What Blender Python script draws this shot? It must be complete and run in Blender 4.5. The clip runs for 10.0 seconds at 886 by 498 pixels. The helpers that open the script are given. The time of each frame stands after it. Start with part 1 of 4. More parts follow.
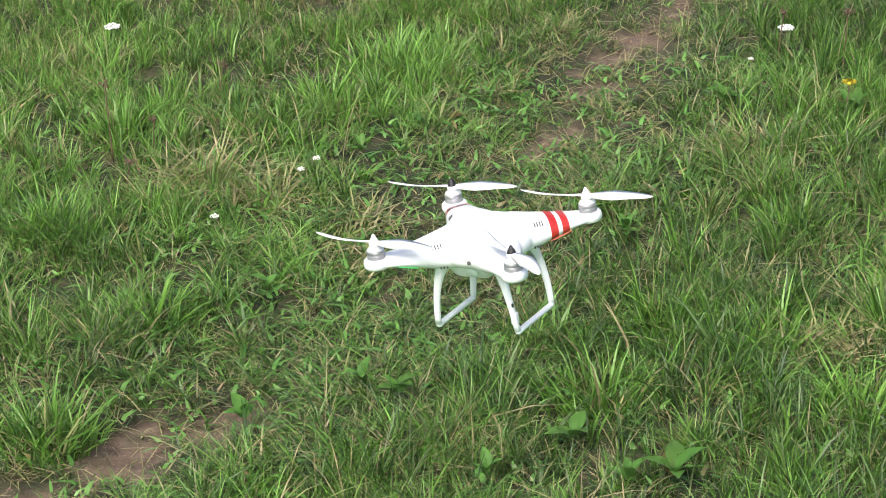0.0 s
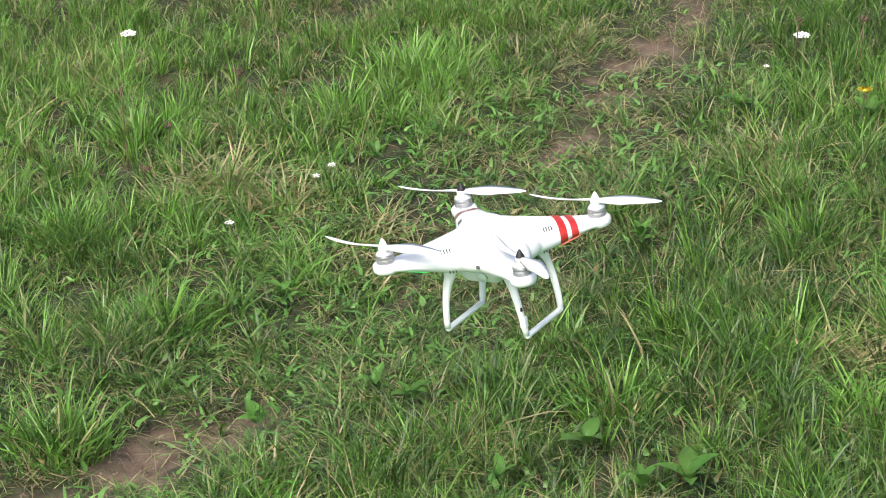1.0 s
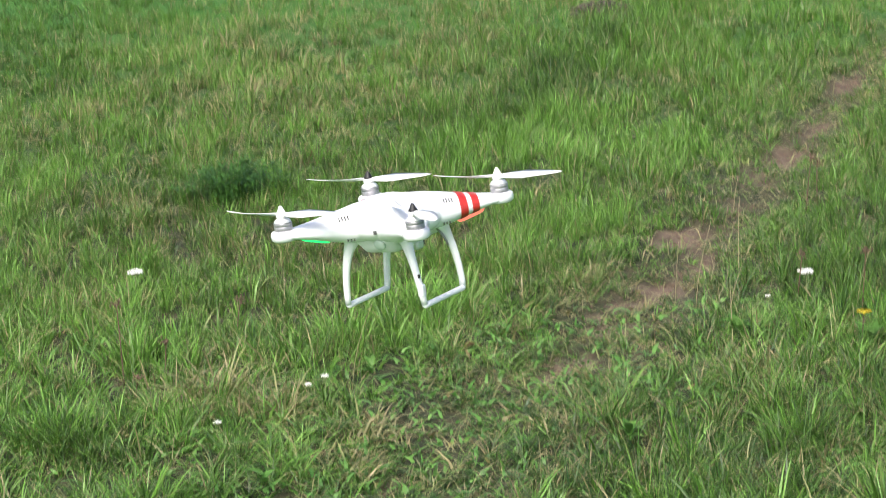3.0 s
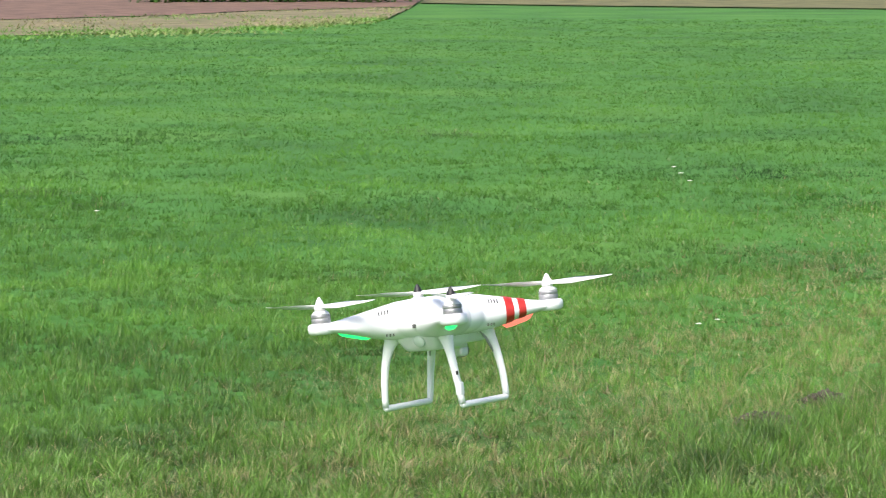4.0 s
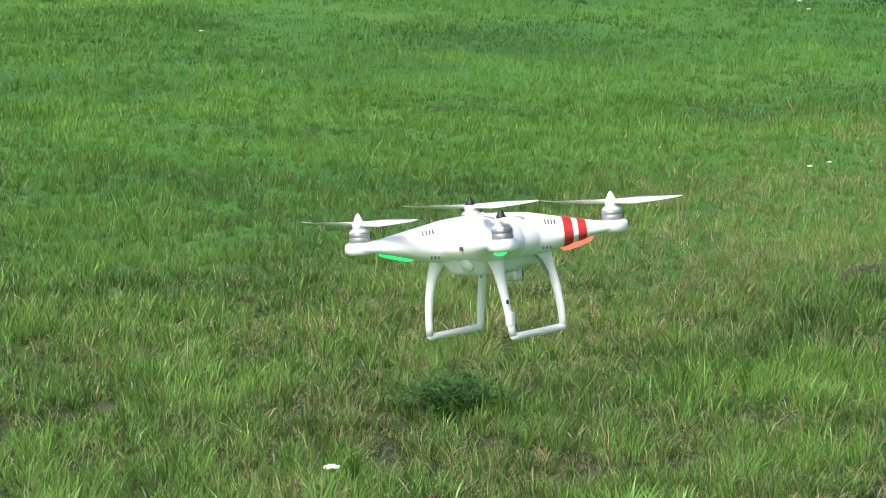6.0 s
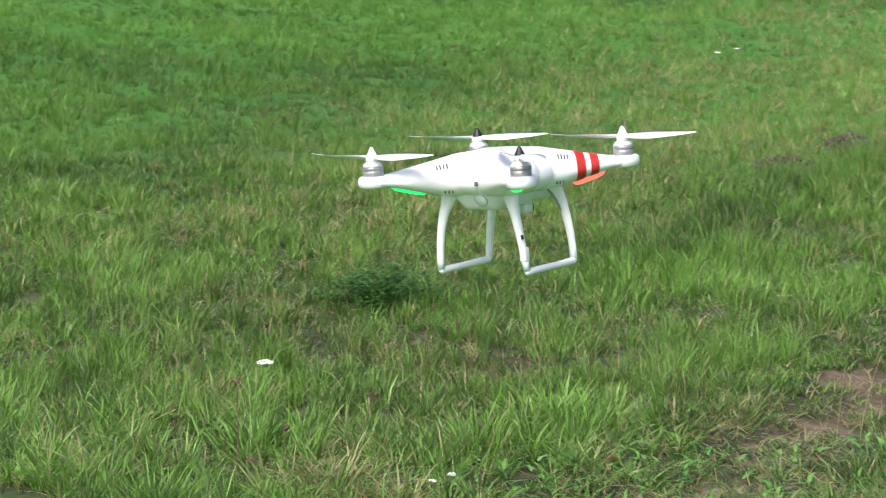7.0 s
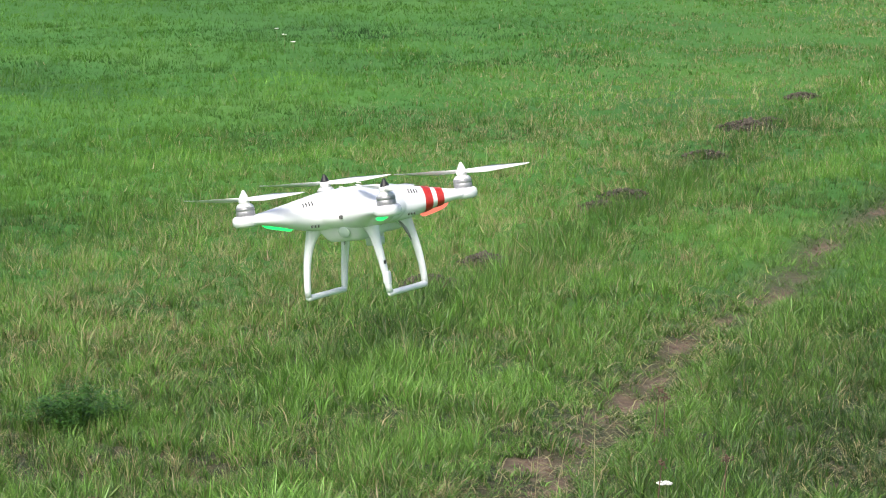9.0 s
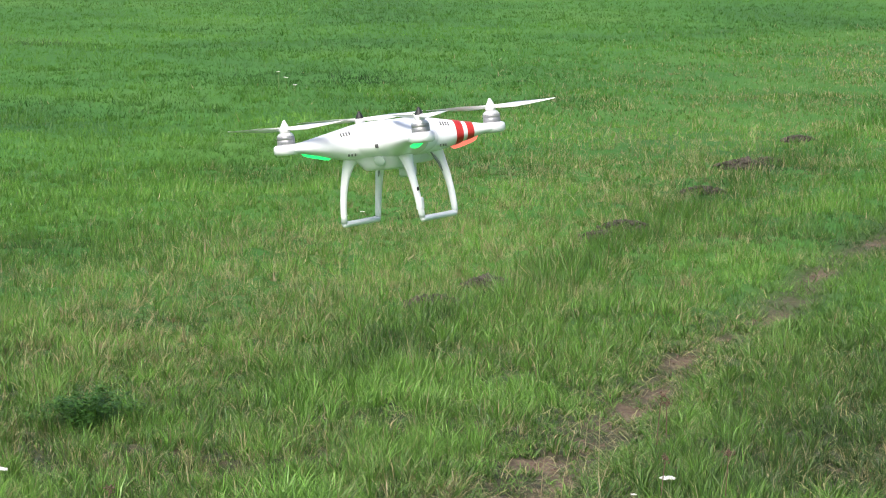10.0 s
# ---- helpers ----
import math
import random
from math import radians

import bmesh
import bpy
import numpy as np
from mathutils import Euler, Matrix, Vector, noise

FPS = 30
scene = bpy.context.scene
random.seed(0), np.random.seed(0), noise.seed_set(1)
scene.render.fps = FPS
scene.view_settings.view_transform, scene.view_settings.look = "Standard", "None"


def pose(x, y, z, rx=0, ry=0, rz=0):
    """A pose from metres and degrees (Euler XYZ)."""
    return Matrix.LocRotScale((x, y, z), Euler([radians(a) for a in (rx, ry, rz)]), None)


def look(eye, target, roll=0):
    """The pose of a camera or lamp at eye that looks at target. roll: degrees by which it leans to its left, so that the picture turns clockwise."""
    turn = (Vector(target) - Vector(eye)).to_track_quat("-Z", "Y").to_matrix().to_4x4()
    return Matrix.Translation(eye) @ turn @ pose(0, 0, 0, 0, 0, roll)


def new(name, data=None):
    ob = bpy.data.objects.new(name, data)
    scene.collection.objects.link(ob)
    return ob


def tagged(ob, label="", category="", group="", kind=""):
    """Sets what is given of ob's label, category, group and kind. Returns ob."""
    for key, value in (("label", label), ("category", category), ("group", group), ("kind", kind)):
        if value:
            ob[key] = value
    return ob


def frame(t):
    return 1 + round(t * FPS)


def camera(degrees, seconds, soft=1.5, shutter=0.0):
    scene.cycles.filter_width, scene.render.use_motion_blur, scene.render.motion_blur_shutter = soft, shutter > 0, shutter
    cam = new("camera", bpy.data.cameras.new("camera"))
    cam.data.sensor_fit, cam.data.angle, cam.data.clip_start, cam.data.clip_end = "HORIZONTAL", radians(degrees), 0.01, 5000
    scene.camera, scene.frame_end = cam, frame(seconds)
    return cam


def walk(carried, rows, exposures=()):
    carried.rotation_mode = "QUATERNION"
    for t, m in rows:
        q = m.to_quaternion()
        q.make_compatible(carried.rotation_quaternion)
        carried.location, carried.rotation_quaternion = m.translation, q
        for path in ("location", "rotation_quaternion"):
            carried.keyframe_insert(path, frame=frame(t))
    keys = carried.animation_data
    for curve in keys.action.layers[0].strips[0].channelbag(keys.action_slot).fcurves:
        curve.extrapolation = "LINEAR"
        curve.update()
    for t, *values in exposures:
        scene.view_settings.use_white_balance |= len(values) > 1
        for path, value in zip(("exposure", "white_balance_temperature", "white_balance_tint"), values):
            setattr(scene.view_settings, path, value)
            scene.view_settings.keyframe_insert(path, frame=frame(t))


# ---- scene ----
# ---------------------------------------------------------------- camera
cam = camera(16.23, 10.0, soft=1.0, shutter=0.2)
PATH = [
    (0.0, pose(-0.393, 0.015, 3.705, 64.91, 1.41, -5.42)),
    (1.0, pose(-0.374, 0.007, 3.698, 65.10, 1.52, -5.03)),
    (1.5, pose(-0.363, -0.019, 3.694, 65.33, 2.09, -5.12)),
    (2.0, pose(-0.353, -0.046, 3.691, 65.51, 3.13, -5.57)),
    (2.2, pose(-0.334, -0.066, 3.633, 65.87, 3.27, -5.57)),
    (3.3, pose(0.019, -0.300, 2.560, 78.49, 1.09, -2.09)),
    (3.5, pose(0.089, -0.265, 2.343, 81.16, 1.62, -0.81)),
    (4.0, pose(0.149, -0.229, 2.209, 84.31, 0.01, 1.21)),
    (4.5, pose(0.217, -0.055, 2.168, 83.31, -1.05, 2.80)),
    (5.0, pose(0.257, 0.049, 2.205, 82.64, -0.15, 3.07)),
    (5.5, pose(0.252, 0.111, 2.275, 82.25, -0.02, 3.25)),
    (5.7, pose(0.241, 0.211, 2.281, 81.72, -0.36, 3.34)),
    (6.8, pose(0.180, 0.255, 2.396, 78.51, -2.08, 3.09)),
    (7.0, pose(0.037, 0.238, 2.395, 78.35, -1.67, 1.32)),
    (7.5, pose(-0.168, 0.078, 2.334, 79.48, 0.98, -2.41)),
    (8.0, pose(-0.272, -0.071, 2.308, 81.19, 0.08, -4.50)),
    (8.5, pose(-0.328, -0.142, 2.297, 81.36, -0.54, -6.03)),
    (9.0, pose(-0.431, -0.286, 2.272, 81.65, 0.02, -7.31)),
    (9.5, pose(-0.506, -0.410, 2.193, 82.06, -0.17, -7.61)),
    (10.0, pose(-0.527, -0.558, 2.088, 82.89, -0.49, -7.40)),
]
EXPOSURES = [(0.0, 1.04), (2.2, 1.04), (3.5, 1.10), (4.2, 1.08), (5.0, 0.93), (10.0, 0.93)]
walk(cam, PATH, EXPOSURES)

# ---------------------------------------------------------------- sky and sun (overcast)
world = bpy.data.worlds.new("sky")
scene.world = world
world.use_nodes = True
wn = world.node_tree.nodes
sky = wn.new("ShaderNodeTexSky")
sky.sky_type = "NISHITA"
sky.sun_disc = False
sky.sun_elevation, sky.sun_rotation = radians(52), radians(-150)
sky.air_density, sky.dust_density, sky.ozone_density = 0.7, 4.0, 0.6
wn["Background"].inputs["Strength"].default_value = 0.125
world.node_tree.links.new(sky.outputs[0], wn["Background"].inputs[0])
sun = new("sun", bpy.data.lights.new("sun", "SUN"))
sun.data.energy, sun.data.angle, sun.data.color = 1.6, radians(26), (1.0, 0.97, 0.92)
sun.matrix_world = look((-3.0, -5.2, 7.7), (0, 0, 0))

rng = np.random.default_rng(7)


# ---------------------------------------------------------------- materials
def material(name, rough=0.5, metal=0.0):
    m = bpy.data.materials.new(name)
    m.use_nodes = True
    b = m.node_tree.nodes["Principled BSDF"]
    b.inputs["Roughness"].default_value = rough
    b.inputs["Metallic"].default_value = metal
    return m, m.node_tree.nodes, m.node_tree.links, b


def noise_colour(nodes, links, scale, stops, detail=5.0, coords="Object"):
    """A noise through a ramp of (position, colour) stops."""
    tc = nodes.new("ShaderNodeTexCoord")
    n = nodes.new("ShaderNodeTexNoise")
    n.inputs["Scale"].default_value, n.inputs["Detail"].default_value = scale, detail
    links.new(tc.outputs[coords], n.inputs["Vector"])
    r = nodes.new("ShaderNodeValToRGB")
    while len(r.color_ramp.elements) < len(stops):
        r.color_ramp.elements.new(0.5)
    for e, (p, c) in zip(r.color_ramp.elements, stops):
        e.position, e.color = p, (*c, 1)
    links.new(n.outputs["Fac"], r.inputs["Fac"])
    return n, r


def bump(nodes, links, bsdf, source, strength, distance):
    b = nodes.new("ShaderNodeBump")
    b.inputs["Strength"].default_value, b.inputs["Distance"].default_value = strength, distance
    links.new(source, b.inputs["Height"])
    links.new(b.outputs["Normal"], bsdf.inputs["Normal"])


def plastic(name, dark, light, rough, scale=40.0, metal=0.0, relief=0.02):
    m, n, l, b = material(name, rough, metal)
    nz, ramp = noise_colour(n, l, scale, [(0.3, dark), (0.6, light)])
    l.new(ramp.outputs["Color"], b.inputs["Base Color"])
    bump(n, l, b, nz.outputs["Fac"], relief, 0.002)
    return m


def glowing(name, colour, strength):
    m, n, l, b = material(name, 0.3)
    b.inputs["Base Color"].default_value = (*colour, 1)
    b.inputs["Emission Color"].default_value = (*colour, 1)
    b.inputs["Emission Strength"].default_value = strength
    return m


SHELL = plastic("white_gloss_plastic", (0.78, 0.80, 0.82), (0.85, 0.86, 0.88), 0.26, 25)
BELLY = plastic("white_matt_plastic", (0.71, 0.72, 0.74), (0.78, 0.79, 0.81), 0.42, 30)
TAPE = plastic("red_tape", (0.40, 0.020, 0.018), (0.50, 0.034, 0.028), 0.35, 60)
DARKTAPE = plastic("dark_red_tape", (0.20, 0.025, 0.02), (0.28, 0.035, 0.03), 0.35, 60)
METAL = plastic("brushed_aluminium", (0.66, 0.66, 0.67), (0.80, 0.80, 0.81), 0.34, 120, 0.35)
GREYRING = plastic("grey_motor_can", (0.24, 0.24, 0.25), (0.38, 0.38, 0.39), 0.4, 120, 0.5)
BLACK = plastic("black_plastic", (0.006, 0.006, 0.007), (0.015, 0.015, 0.015), 0.5, 80)
FROST = plastic("frosted_lens", (0.42, 0.52, 0.46), (0.50, 0.60, 0.54), 0.35, 40)
VENT = plastic("dark_slot", (0.05, 0.05, 0.05), (0.10, 0.10, 0.10), 0.6, 80)
GROOVE = plastic("grey_groove", (0.20, 0.20, 0.21), (0.30, 0.30, 0.31), 0.6, 80)
PROP = plastic("white_propeller_nylon", (0.70, 0.71, 0.70), (0.80, 0.80, 0.79), 0.4, 60)
GREEN_LED = glowing("green_led_lens", (0.02, 0.75, 0.16), 0.9)
RED_LED = glowing("red_led_lens", (0.95, 0.20, 0.15), 0.55)


def leaf_material(name, dark, light, dry, rough=0.5, through_light=0.3, middle=None):
    """Blades: colour by each blade's own tone and dryness, with a slow drift over the field."""
    m, n, l, b = material(name, rough)
    tone, parched = n.new("ShaderNodeAttribute"), n.new("ShaderNodeAttribute")
    tone.attribute_name, parched.attribute_name = "tone", "dry"
    ramp = n.new("ShaderNodeValToRGB")
    ramp.color_ramp.elements[0].color, ramp.color_ramp.elements[1].color = (*dark, 1), (*light, 1)
    if middle:
        stop = ramp.color_ramp.elements.new(0.45)
        stop.color = (*middle, 1)
    l.new(tone.outputs["Fac"], ramp.inputs["Fac"])
    nz, straw = noise_colour(n, l, 9.0, [(0.28, (0.13, 0.082, 0.040)), (0.45, tuple(0.62 * c for c in dry)), (0.68, dry)])
    mix = n.new("ShaderNodeMix")
    mix.data_type = "RGBA"
    l.new(parched.outputs["Fac"], mix.inputs["Factor"])
    l.new(ramp.outputs["Color"], mix.inputs["A"])
    l.new(straw.outputs["Color"], mix.inputs["B"])
    l.new(mix.outputs["Result"], b.inputs["Base Color"])
    t = n.new("ShaderNodeBsdfTranslucent")
    l.new(mix.outputs["Result"], t.inputs["Color"])
    ms = n.new("ShaderNodeMixShader")
    ms.inputs[0].default_value = through_light
    l.new(b.outputs[0], ms.inputs[1])
    l.new(t.outputs[0], ms.inputs[2])
    l.new(ms.outputs[0], n["Material Output"].inputs["Surface"])
    return m


GRASS = leaf_material("grass_blades", (0.015, 0.064, 0.007), (0.200, 0.430, 0.066), (0.50, 0.41, 0.22), 0.46, 0.16, (0.066, 0.184, 0.013))
HERB = leaf_material("broad_leaves", (0.070, 0.210, 0.032), (0.190, 0.410, 0.085), (0.30, 0.20, 0.09), 0.45, 0.25)
DARKHERB = leaf_material("dark_foliage", (0.020, 0.080, 0.008), (0.055, 0.165, 0.020), (0.16, 0.13, 0.05), 0.5, 0.2)


def simple_plant(name, a, b_, rough=0.7, scale=60):
    return plastic(name, a, b_, rough, scale, 0.0, 0.2)


PETAL = simple_plant("white_petals", (0.72, 0.71, 0.66), (0.86, 0.85, 0.80))
YELLOW = simple_plant("yellow_petals", (0.75, 0.52, 0.02), (0.88, 0.70, 0.05))
STEM = simple_plant("green_stem", (0.10, 0.16, 0.05), (0.20, 0.24, 0.09))
DEAD = simple_plant("dead_brown_stem", (0.075, 0.045, 0.03), (0.17, 0.11, 0.07))
PALE = simple_plant("bleached_stalk", (0.26, 0.22, 0.12), (0.42, 0.36, 0.20))
DIRT = simple_plant("dark_crumbly_earth", (0.028, 0.024, 0.018), (0.085, 0.072, 0.055), 0.95, 45)


CLOD = simple_plant("reddish_soil_crumbs", (0.09, 0.060, 0.042), (0.21, 0.150, 0.108), 0.95, 90)


def ground_material():
    m, n, l, b = material("meadow_soil", 0.95)
    bare = n.new("ShaderNodeAttribute")
    bare.attribute_name = "bare"
    # Brown thatch taken nearly black, so its colour holds the shade between blades.
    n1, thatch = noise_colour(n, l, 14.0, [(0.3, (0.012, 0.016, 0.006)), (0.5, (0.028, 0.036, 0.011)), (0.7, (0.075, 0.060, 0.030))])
    n2, earth = noise_colour(n, l, 22.0, [(0.25, (0.070, 0.046, 0.032)), (0.5, (0.130, 0.090, 0.062)), (0.75, (0.200, 0.148, 0.106))], 8.0)
    n3, far = noise_colour(n, l, 0.35, [(0.3, (0.024, 0.102, 0.009)), (0.5, (0.041, 0.154, 0.013)), (0.7, (0.068, 0.180, 0.019))], 9.0)
    away = n.new("ShaderNodeAttribute")
    away.attribute_name = "far"
    mixes = []
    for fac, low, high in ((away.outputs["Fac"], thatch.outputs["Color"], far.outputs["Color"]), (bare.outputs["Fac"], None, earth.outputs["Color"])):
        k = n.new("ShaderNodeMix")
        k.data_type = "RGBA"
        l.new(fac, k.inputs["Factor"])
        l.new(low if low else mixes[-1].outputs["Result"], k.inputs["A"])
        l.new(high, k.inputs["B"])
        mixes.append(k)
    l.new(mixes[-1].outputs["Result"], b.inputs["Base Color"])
    bump(n, l, b, n2.outputs["Fac"], 0.8, 0.02)
    return m


# ---------------------------------------------------------------- lie of the land
LATTICE = rng.random((256, 256))


def drift(x, y, size, shift=0):
    """Smooth value noise 0..1 with lumps of the given size."""
    u, v = x / size + 71.3 + shift, y / size + 33.7 + 2 * shift
    i, j = np.floor(u).astype(int), np.floor(v).astype(int)
    a, b = u - i, v - j
    a, b = a * a * (3 - 2 * a), b * b * (3 - 2 * b)
    g = lambda p, q: LATTICE[p % 256, q % 256]
    return (g(i, j) * (1 - a) + g(i + 1, j) * a) * (1 - b) + (g(i, j + 1) * (1 - a) + g(i + 1, j + 1) * a) * b


FOOTPATH = np.array([(-2.2, 5.7), (-0.85, 6.64), (-0.37, 7.00), (0.10, 7.70), (0.64, 8.66), (0.90, 9.20), (1.23, 9.85), (1.70, 11.05), (2.22, 12.35), (2.85, 13.50), (3.46, 14.96), (4.2, 16.43), (7.0, 22.3), (13.0, 34.0)])
# bare spots on the footpath: x, y, half length, half width
BARE = [(-0.88, 6.60, 0.24, 0.15), (-0.62, 6.85, 0.22, 0.13), (-0.38, 7.00, 0.19, 0.085), (0.64, 8.66, 0.16, 0.075), (0.84, 9.05, 0.12, 0.065), (0.90, 9.28, 0.16, 0.07),
        (1.20, 9.72, 0.18, 0.070), (1.08, 9.52, 0.18, 0.075), (1.24, 10.08, 0.20, 0.085), (1.44, 10.45, 0.12, 0.05), (1.76, 11.22, 0.30, 0.095), (1.95, 11.65, 0.12, 0.04), (2.24, 12.42, 0.24, 0.065), (2.52, 12.95, 0.14, 0.05), (2.86, 13.55, 0.26, 0.07), (3.46, 14.96, 0.23, 0.06), (4.2, 16.43, 0.26, 0.07), (0.10, 7.70, 0.08, 0.05)]


def west(y):
    return np.interp(y, [0, 8.3, 8.6, 120], [-1.1, -1.1, -1.68, -24.7])


def east(y):
    return np.interp(y, [0, 5.8, 8.2, 8.7, 120], [1.25, 1.25, 1.75, 2.24, 33.9])


def path_distance(x, y):
    best = np.full(np.shape(x), 1e9)
    for (ax, ay), (bx, by) in zip(FOOTPATH[:-1], FOOTPATH[1:]):
        dx, dy = bx - ax, by - ay
        t = np.clip(((x - ax) * dx + (y - ay) * dy) / (dx * dx + dy * dy), 0, 1)
        best = np.minimum(best, np.hypot(x - ax - t * dx, y - ay - t * dy))
    return best


def bareness(x, y):
    """1 on naked earth, 0 in the grass."""
    out = np.zeros(np.shape(x))
    for cx, cy, a, b in BARE:
        dx, dy = x - cx, y - cy
        u, v = dx * 0.52 + dy * 0.85, dx * 0.85 - dy * 0.52
        r = np.hypot(u / a, v / b) + 1.3 * (drift(x, y, 0.045) - 0.5) + 1.0 * (drift(x, y, 0.12, 3) - 0.5)
        out = np.maximum(out, np.clip((1.05 - r) / 0.5, 0, 1))
    return out


# molehills: x, y, width, height
MOLEHILLS = [(5.24, 22.56, 0.26, 0.055), (4.28, 20.25, 0.38, 0.065), (4.54, 20.65, 0.26, 0.055), (3.69, 18.85, 0.30, 0.06), (2.84, 17.00, 0.30, 0.06), (2.62, 16.62, 0.24, 0.05), (1.33, 13.94, 0.28, 0.06), (1.68, 14.56, 0.26, 0.06)]


def cleared(x, y):
    """How far the moles have buried the grass."""
    out = np.zeros(np.shape(x))
    for cx, cy, w, _ in MOLEHILLS:
        r = np.hypot(x - cx, y - cy - 0.12 * w) / (0.40 * w) + 1.6 * (drift(x, y, 0.06, 17) - 0.5)
        out = np.maximum(out, np.clip((1.3 - r) / 0.5, 0, 1))
    return out


def height(x, y):
    near = np.clip((44 - y) / 20, 0, 1)
    h = 0.05 * (drift(x, y, 1.3) - 0.5) + 0.03 * (drift(x, y, 0.35, 5) - 0.5) + 0.016 * (drift(x, y, 0.07, 9) - 0.5)
    return h * near - np.interp(y, [8.5, 10], [0.03, 0.045]) * np.clip(1 - path_distance(x, y) / 0.30, 0, 1) - 0.012 * bareness(x, y)


def mesh_object(name, verts, faces, mat, smooth=True):
    me = bpy.data.meshes.new(name)
    me.from_pydata([tuple(v) for v in verts], [], faces)
    me.materials.append(mat)
    if smooth:
        me.polygons.foreach_set("use_smooth", [True] * len(me.polygons))
    me.update()
    return new(name, me)


def floats(me, key, values):
    me.attributes.new(key, "FLOAT", "POINT").data.foreach_set("value", np.asarray(values, dtype=np.float32))


def build_ground():
    """One sheet, fine where the camera looks, coarse out to the horizon."""
    xs = np.concatenate([[-3000, -1200, -400, -150, -60, -25, -12, -6], np.arange(-3.2, 5.61, 0.05), [7, 9, 12, 18, 30, 60, 150, 400, 1200, 3000]])
    ys = np.concatenate([[-3000, -900, -300, -90, -30, -10, 0, 3, 4.5], np.arange(5.8, 14.0, 0.05), np.arange(14.0, 25, 0.12), np.arange(25, 60, 1.0), [65, 72, 80, 90, 110, 150, 250, 500, 1200, 3000]])
    X, Y = np.meshgrid(xs, ys)
    Z = height(X, Y)
    nx, ny = len(xs), len(ys)
    idx = np.arange(nx * ny).reshape(ny, nx)
    faces = np.stack([idx[:-1, :-1], idx[:-1, 1:], idx[1:, 1:], idx[1:, :-1]], -1).reshape(-1, 4)
    me = bpy.data.meshes.new("ground")
    me.vertices.add(nx * ny)
    me.vertices.foreach_set("co", np.stack([X, Y, Z], -1).ravel())
    me.loops.add(faces.size)
    me.loops.foreach_set("vertex_index", faces.ravel())
    me.polygons.add(len(faces))
    me.polygons.foreach_set("loop_start", np.arange(len(faces)) * 4)
    me.update(calc_edges=True)
    me.polygons.foreach_set("use_smooth", np.ones(len(faces), dtype=bool))
    worn = np.clip(1.15 - path_distance(X, Y) / np.interp(Y, [8.5, 10], [0.30, 0.16]), 0, 1) * drift(X, Y, 0.2, 81)
    floats(me, "bare", np.maximum(bareness(X, Y), np.interp(Y, [8.5, 10, 12.5, 14, 20], [0.2, 0.8, 0.8, 0.6, 0.5]) * worn).ravel())
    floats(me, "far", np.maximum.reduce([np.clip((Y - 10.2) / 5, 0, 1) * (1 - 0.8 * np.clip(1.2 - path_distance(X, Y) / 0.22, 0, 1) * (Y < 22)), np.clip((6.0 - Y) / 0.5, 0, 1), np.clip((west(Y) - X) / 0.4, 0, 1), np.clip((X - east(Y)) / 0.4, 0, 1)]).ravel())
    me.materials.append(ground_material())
    return tagged(new("ground", me), "meadow soil with brown thatch darkened for shade between blades, and bare reddish footpath patches", "ground", kind="structure")


# ---------------------------------------------------------------- grass
def blade_mesh(name, x, y, z, h, w, lean, lean_dir, face_dir, tone, dry, segs=3, mat=GRASS):
    """Many curved, tapering blades in one mesh."""
    us = {1: (0.0, 1.0), 2: (0.0, 0.55, 1.0), 3: (0.0, 0.38, 0.74, 1.0)}[segs]
    ws = {1: (1.0,), 2: (0.9, 0.8), 3: (0.8, 1.0, 0.62)}[segs]
    n, k = len(x), 2 * len(ws) + 1
    co = np.empty((n, k, 3))
    lx, ly, sx, sy = np.cos(lean_dir), np.sin(lean_dir), np.cos(face_dir), np.sin(face_dir)
    for i, u in enumerate(us):
        out = h * lean * u ** 1.8
        cx, cy, cz = x + lx * out, y + ly * out, z + h * u * (1 - 0.38 * np.minimum(lean, 1.6) * u) - 0.01
        if i < len(ws):
            half = 0.5 * w * ws[i]
            co[:, 2 * i] = np.stack([cx - sx * half, cy - sy * half, cz], -1)
            co[:, 2 * i + 1] = np.stack([cx + sx * half, cy + sy * half, cz], -1)
        else:
            co[:, 2 * i] = np.stack([cx, cy, cz], -1)
    quads = [[2 * i, 2 * i + 1, 2 * i + 3, 2 * i + 2] for i in range(len(ws) - 1)]
    pattern = np.array(sum(quads, []) + [k - 3, k - 2, k - 1])
    starts = np.array([4 * i for i in range(len(quads) + 1)])
    base = np.arange(n)[:, None]
    me = bpy.data.meshes.new(name)
    me.vertices.add(n * k)
    me.vertices.foreach_set("co", co.ravel())
    me.loops.add(n * len(pattern))
    me.loops.foreach_set("vertex_index", (base * k + pattern).ravel())
    me.polygons.add(n * len(starts))
    me.polygons.foreach_set("loop_start", (base * len(pattern) + starts).ravel())
    me.update(calc_edges=True)
    me.polygons.foreach_set("use_smooth", np.ones(n * len(starts), dtype=bool))
    floats(me, "tone", np.repeat(tone, k))
    floats(me, "dry", np.repeat(dry, k))
    me.materials.append(mat)
    return new(name, me)


def wedge(y0, y1, density):
    """Places on the meadow between two distances; density in blades per square metre as a function of the distance."""
    steps = np.linspace(y0, y1, 80)
    mid = 0.5 * (steps[1:] + steps[:-1])
    counts = (density(mid) * (east(mid) - west(mid)) * np.diff(steps)).astype(int)
    which = np.repeat(np.arange(len(mid)), counts)
    y = steps[which] + rng.random(len(which)) * np.diff(steps)[which]
    x = west(y) + rng.random(len(y)) * (east(y) - west(y))
    return x, y


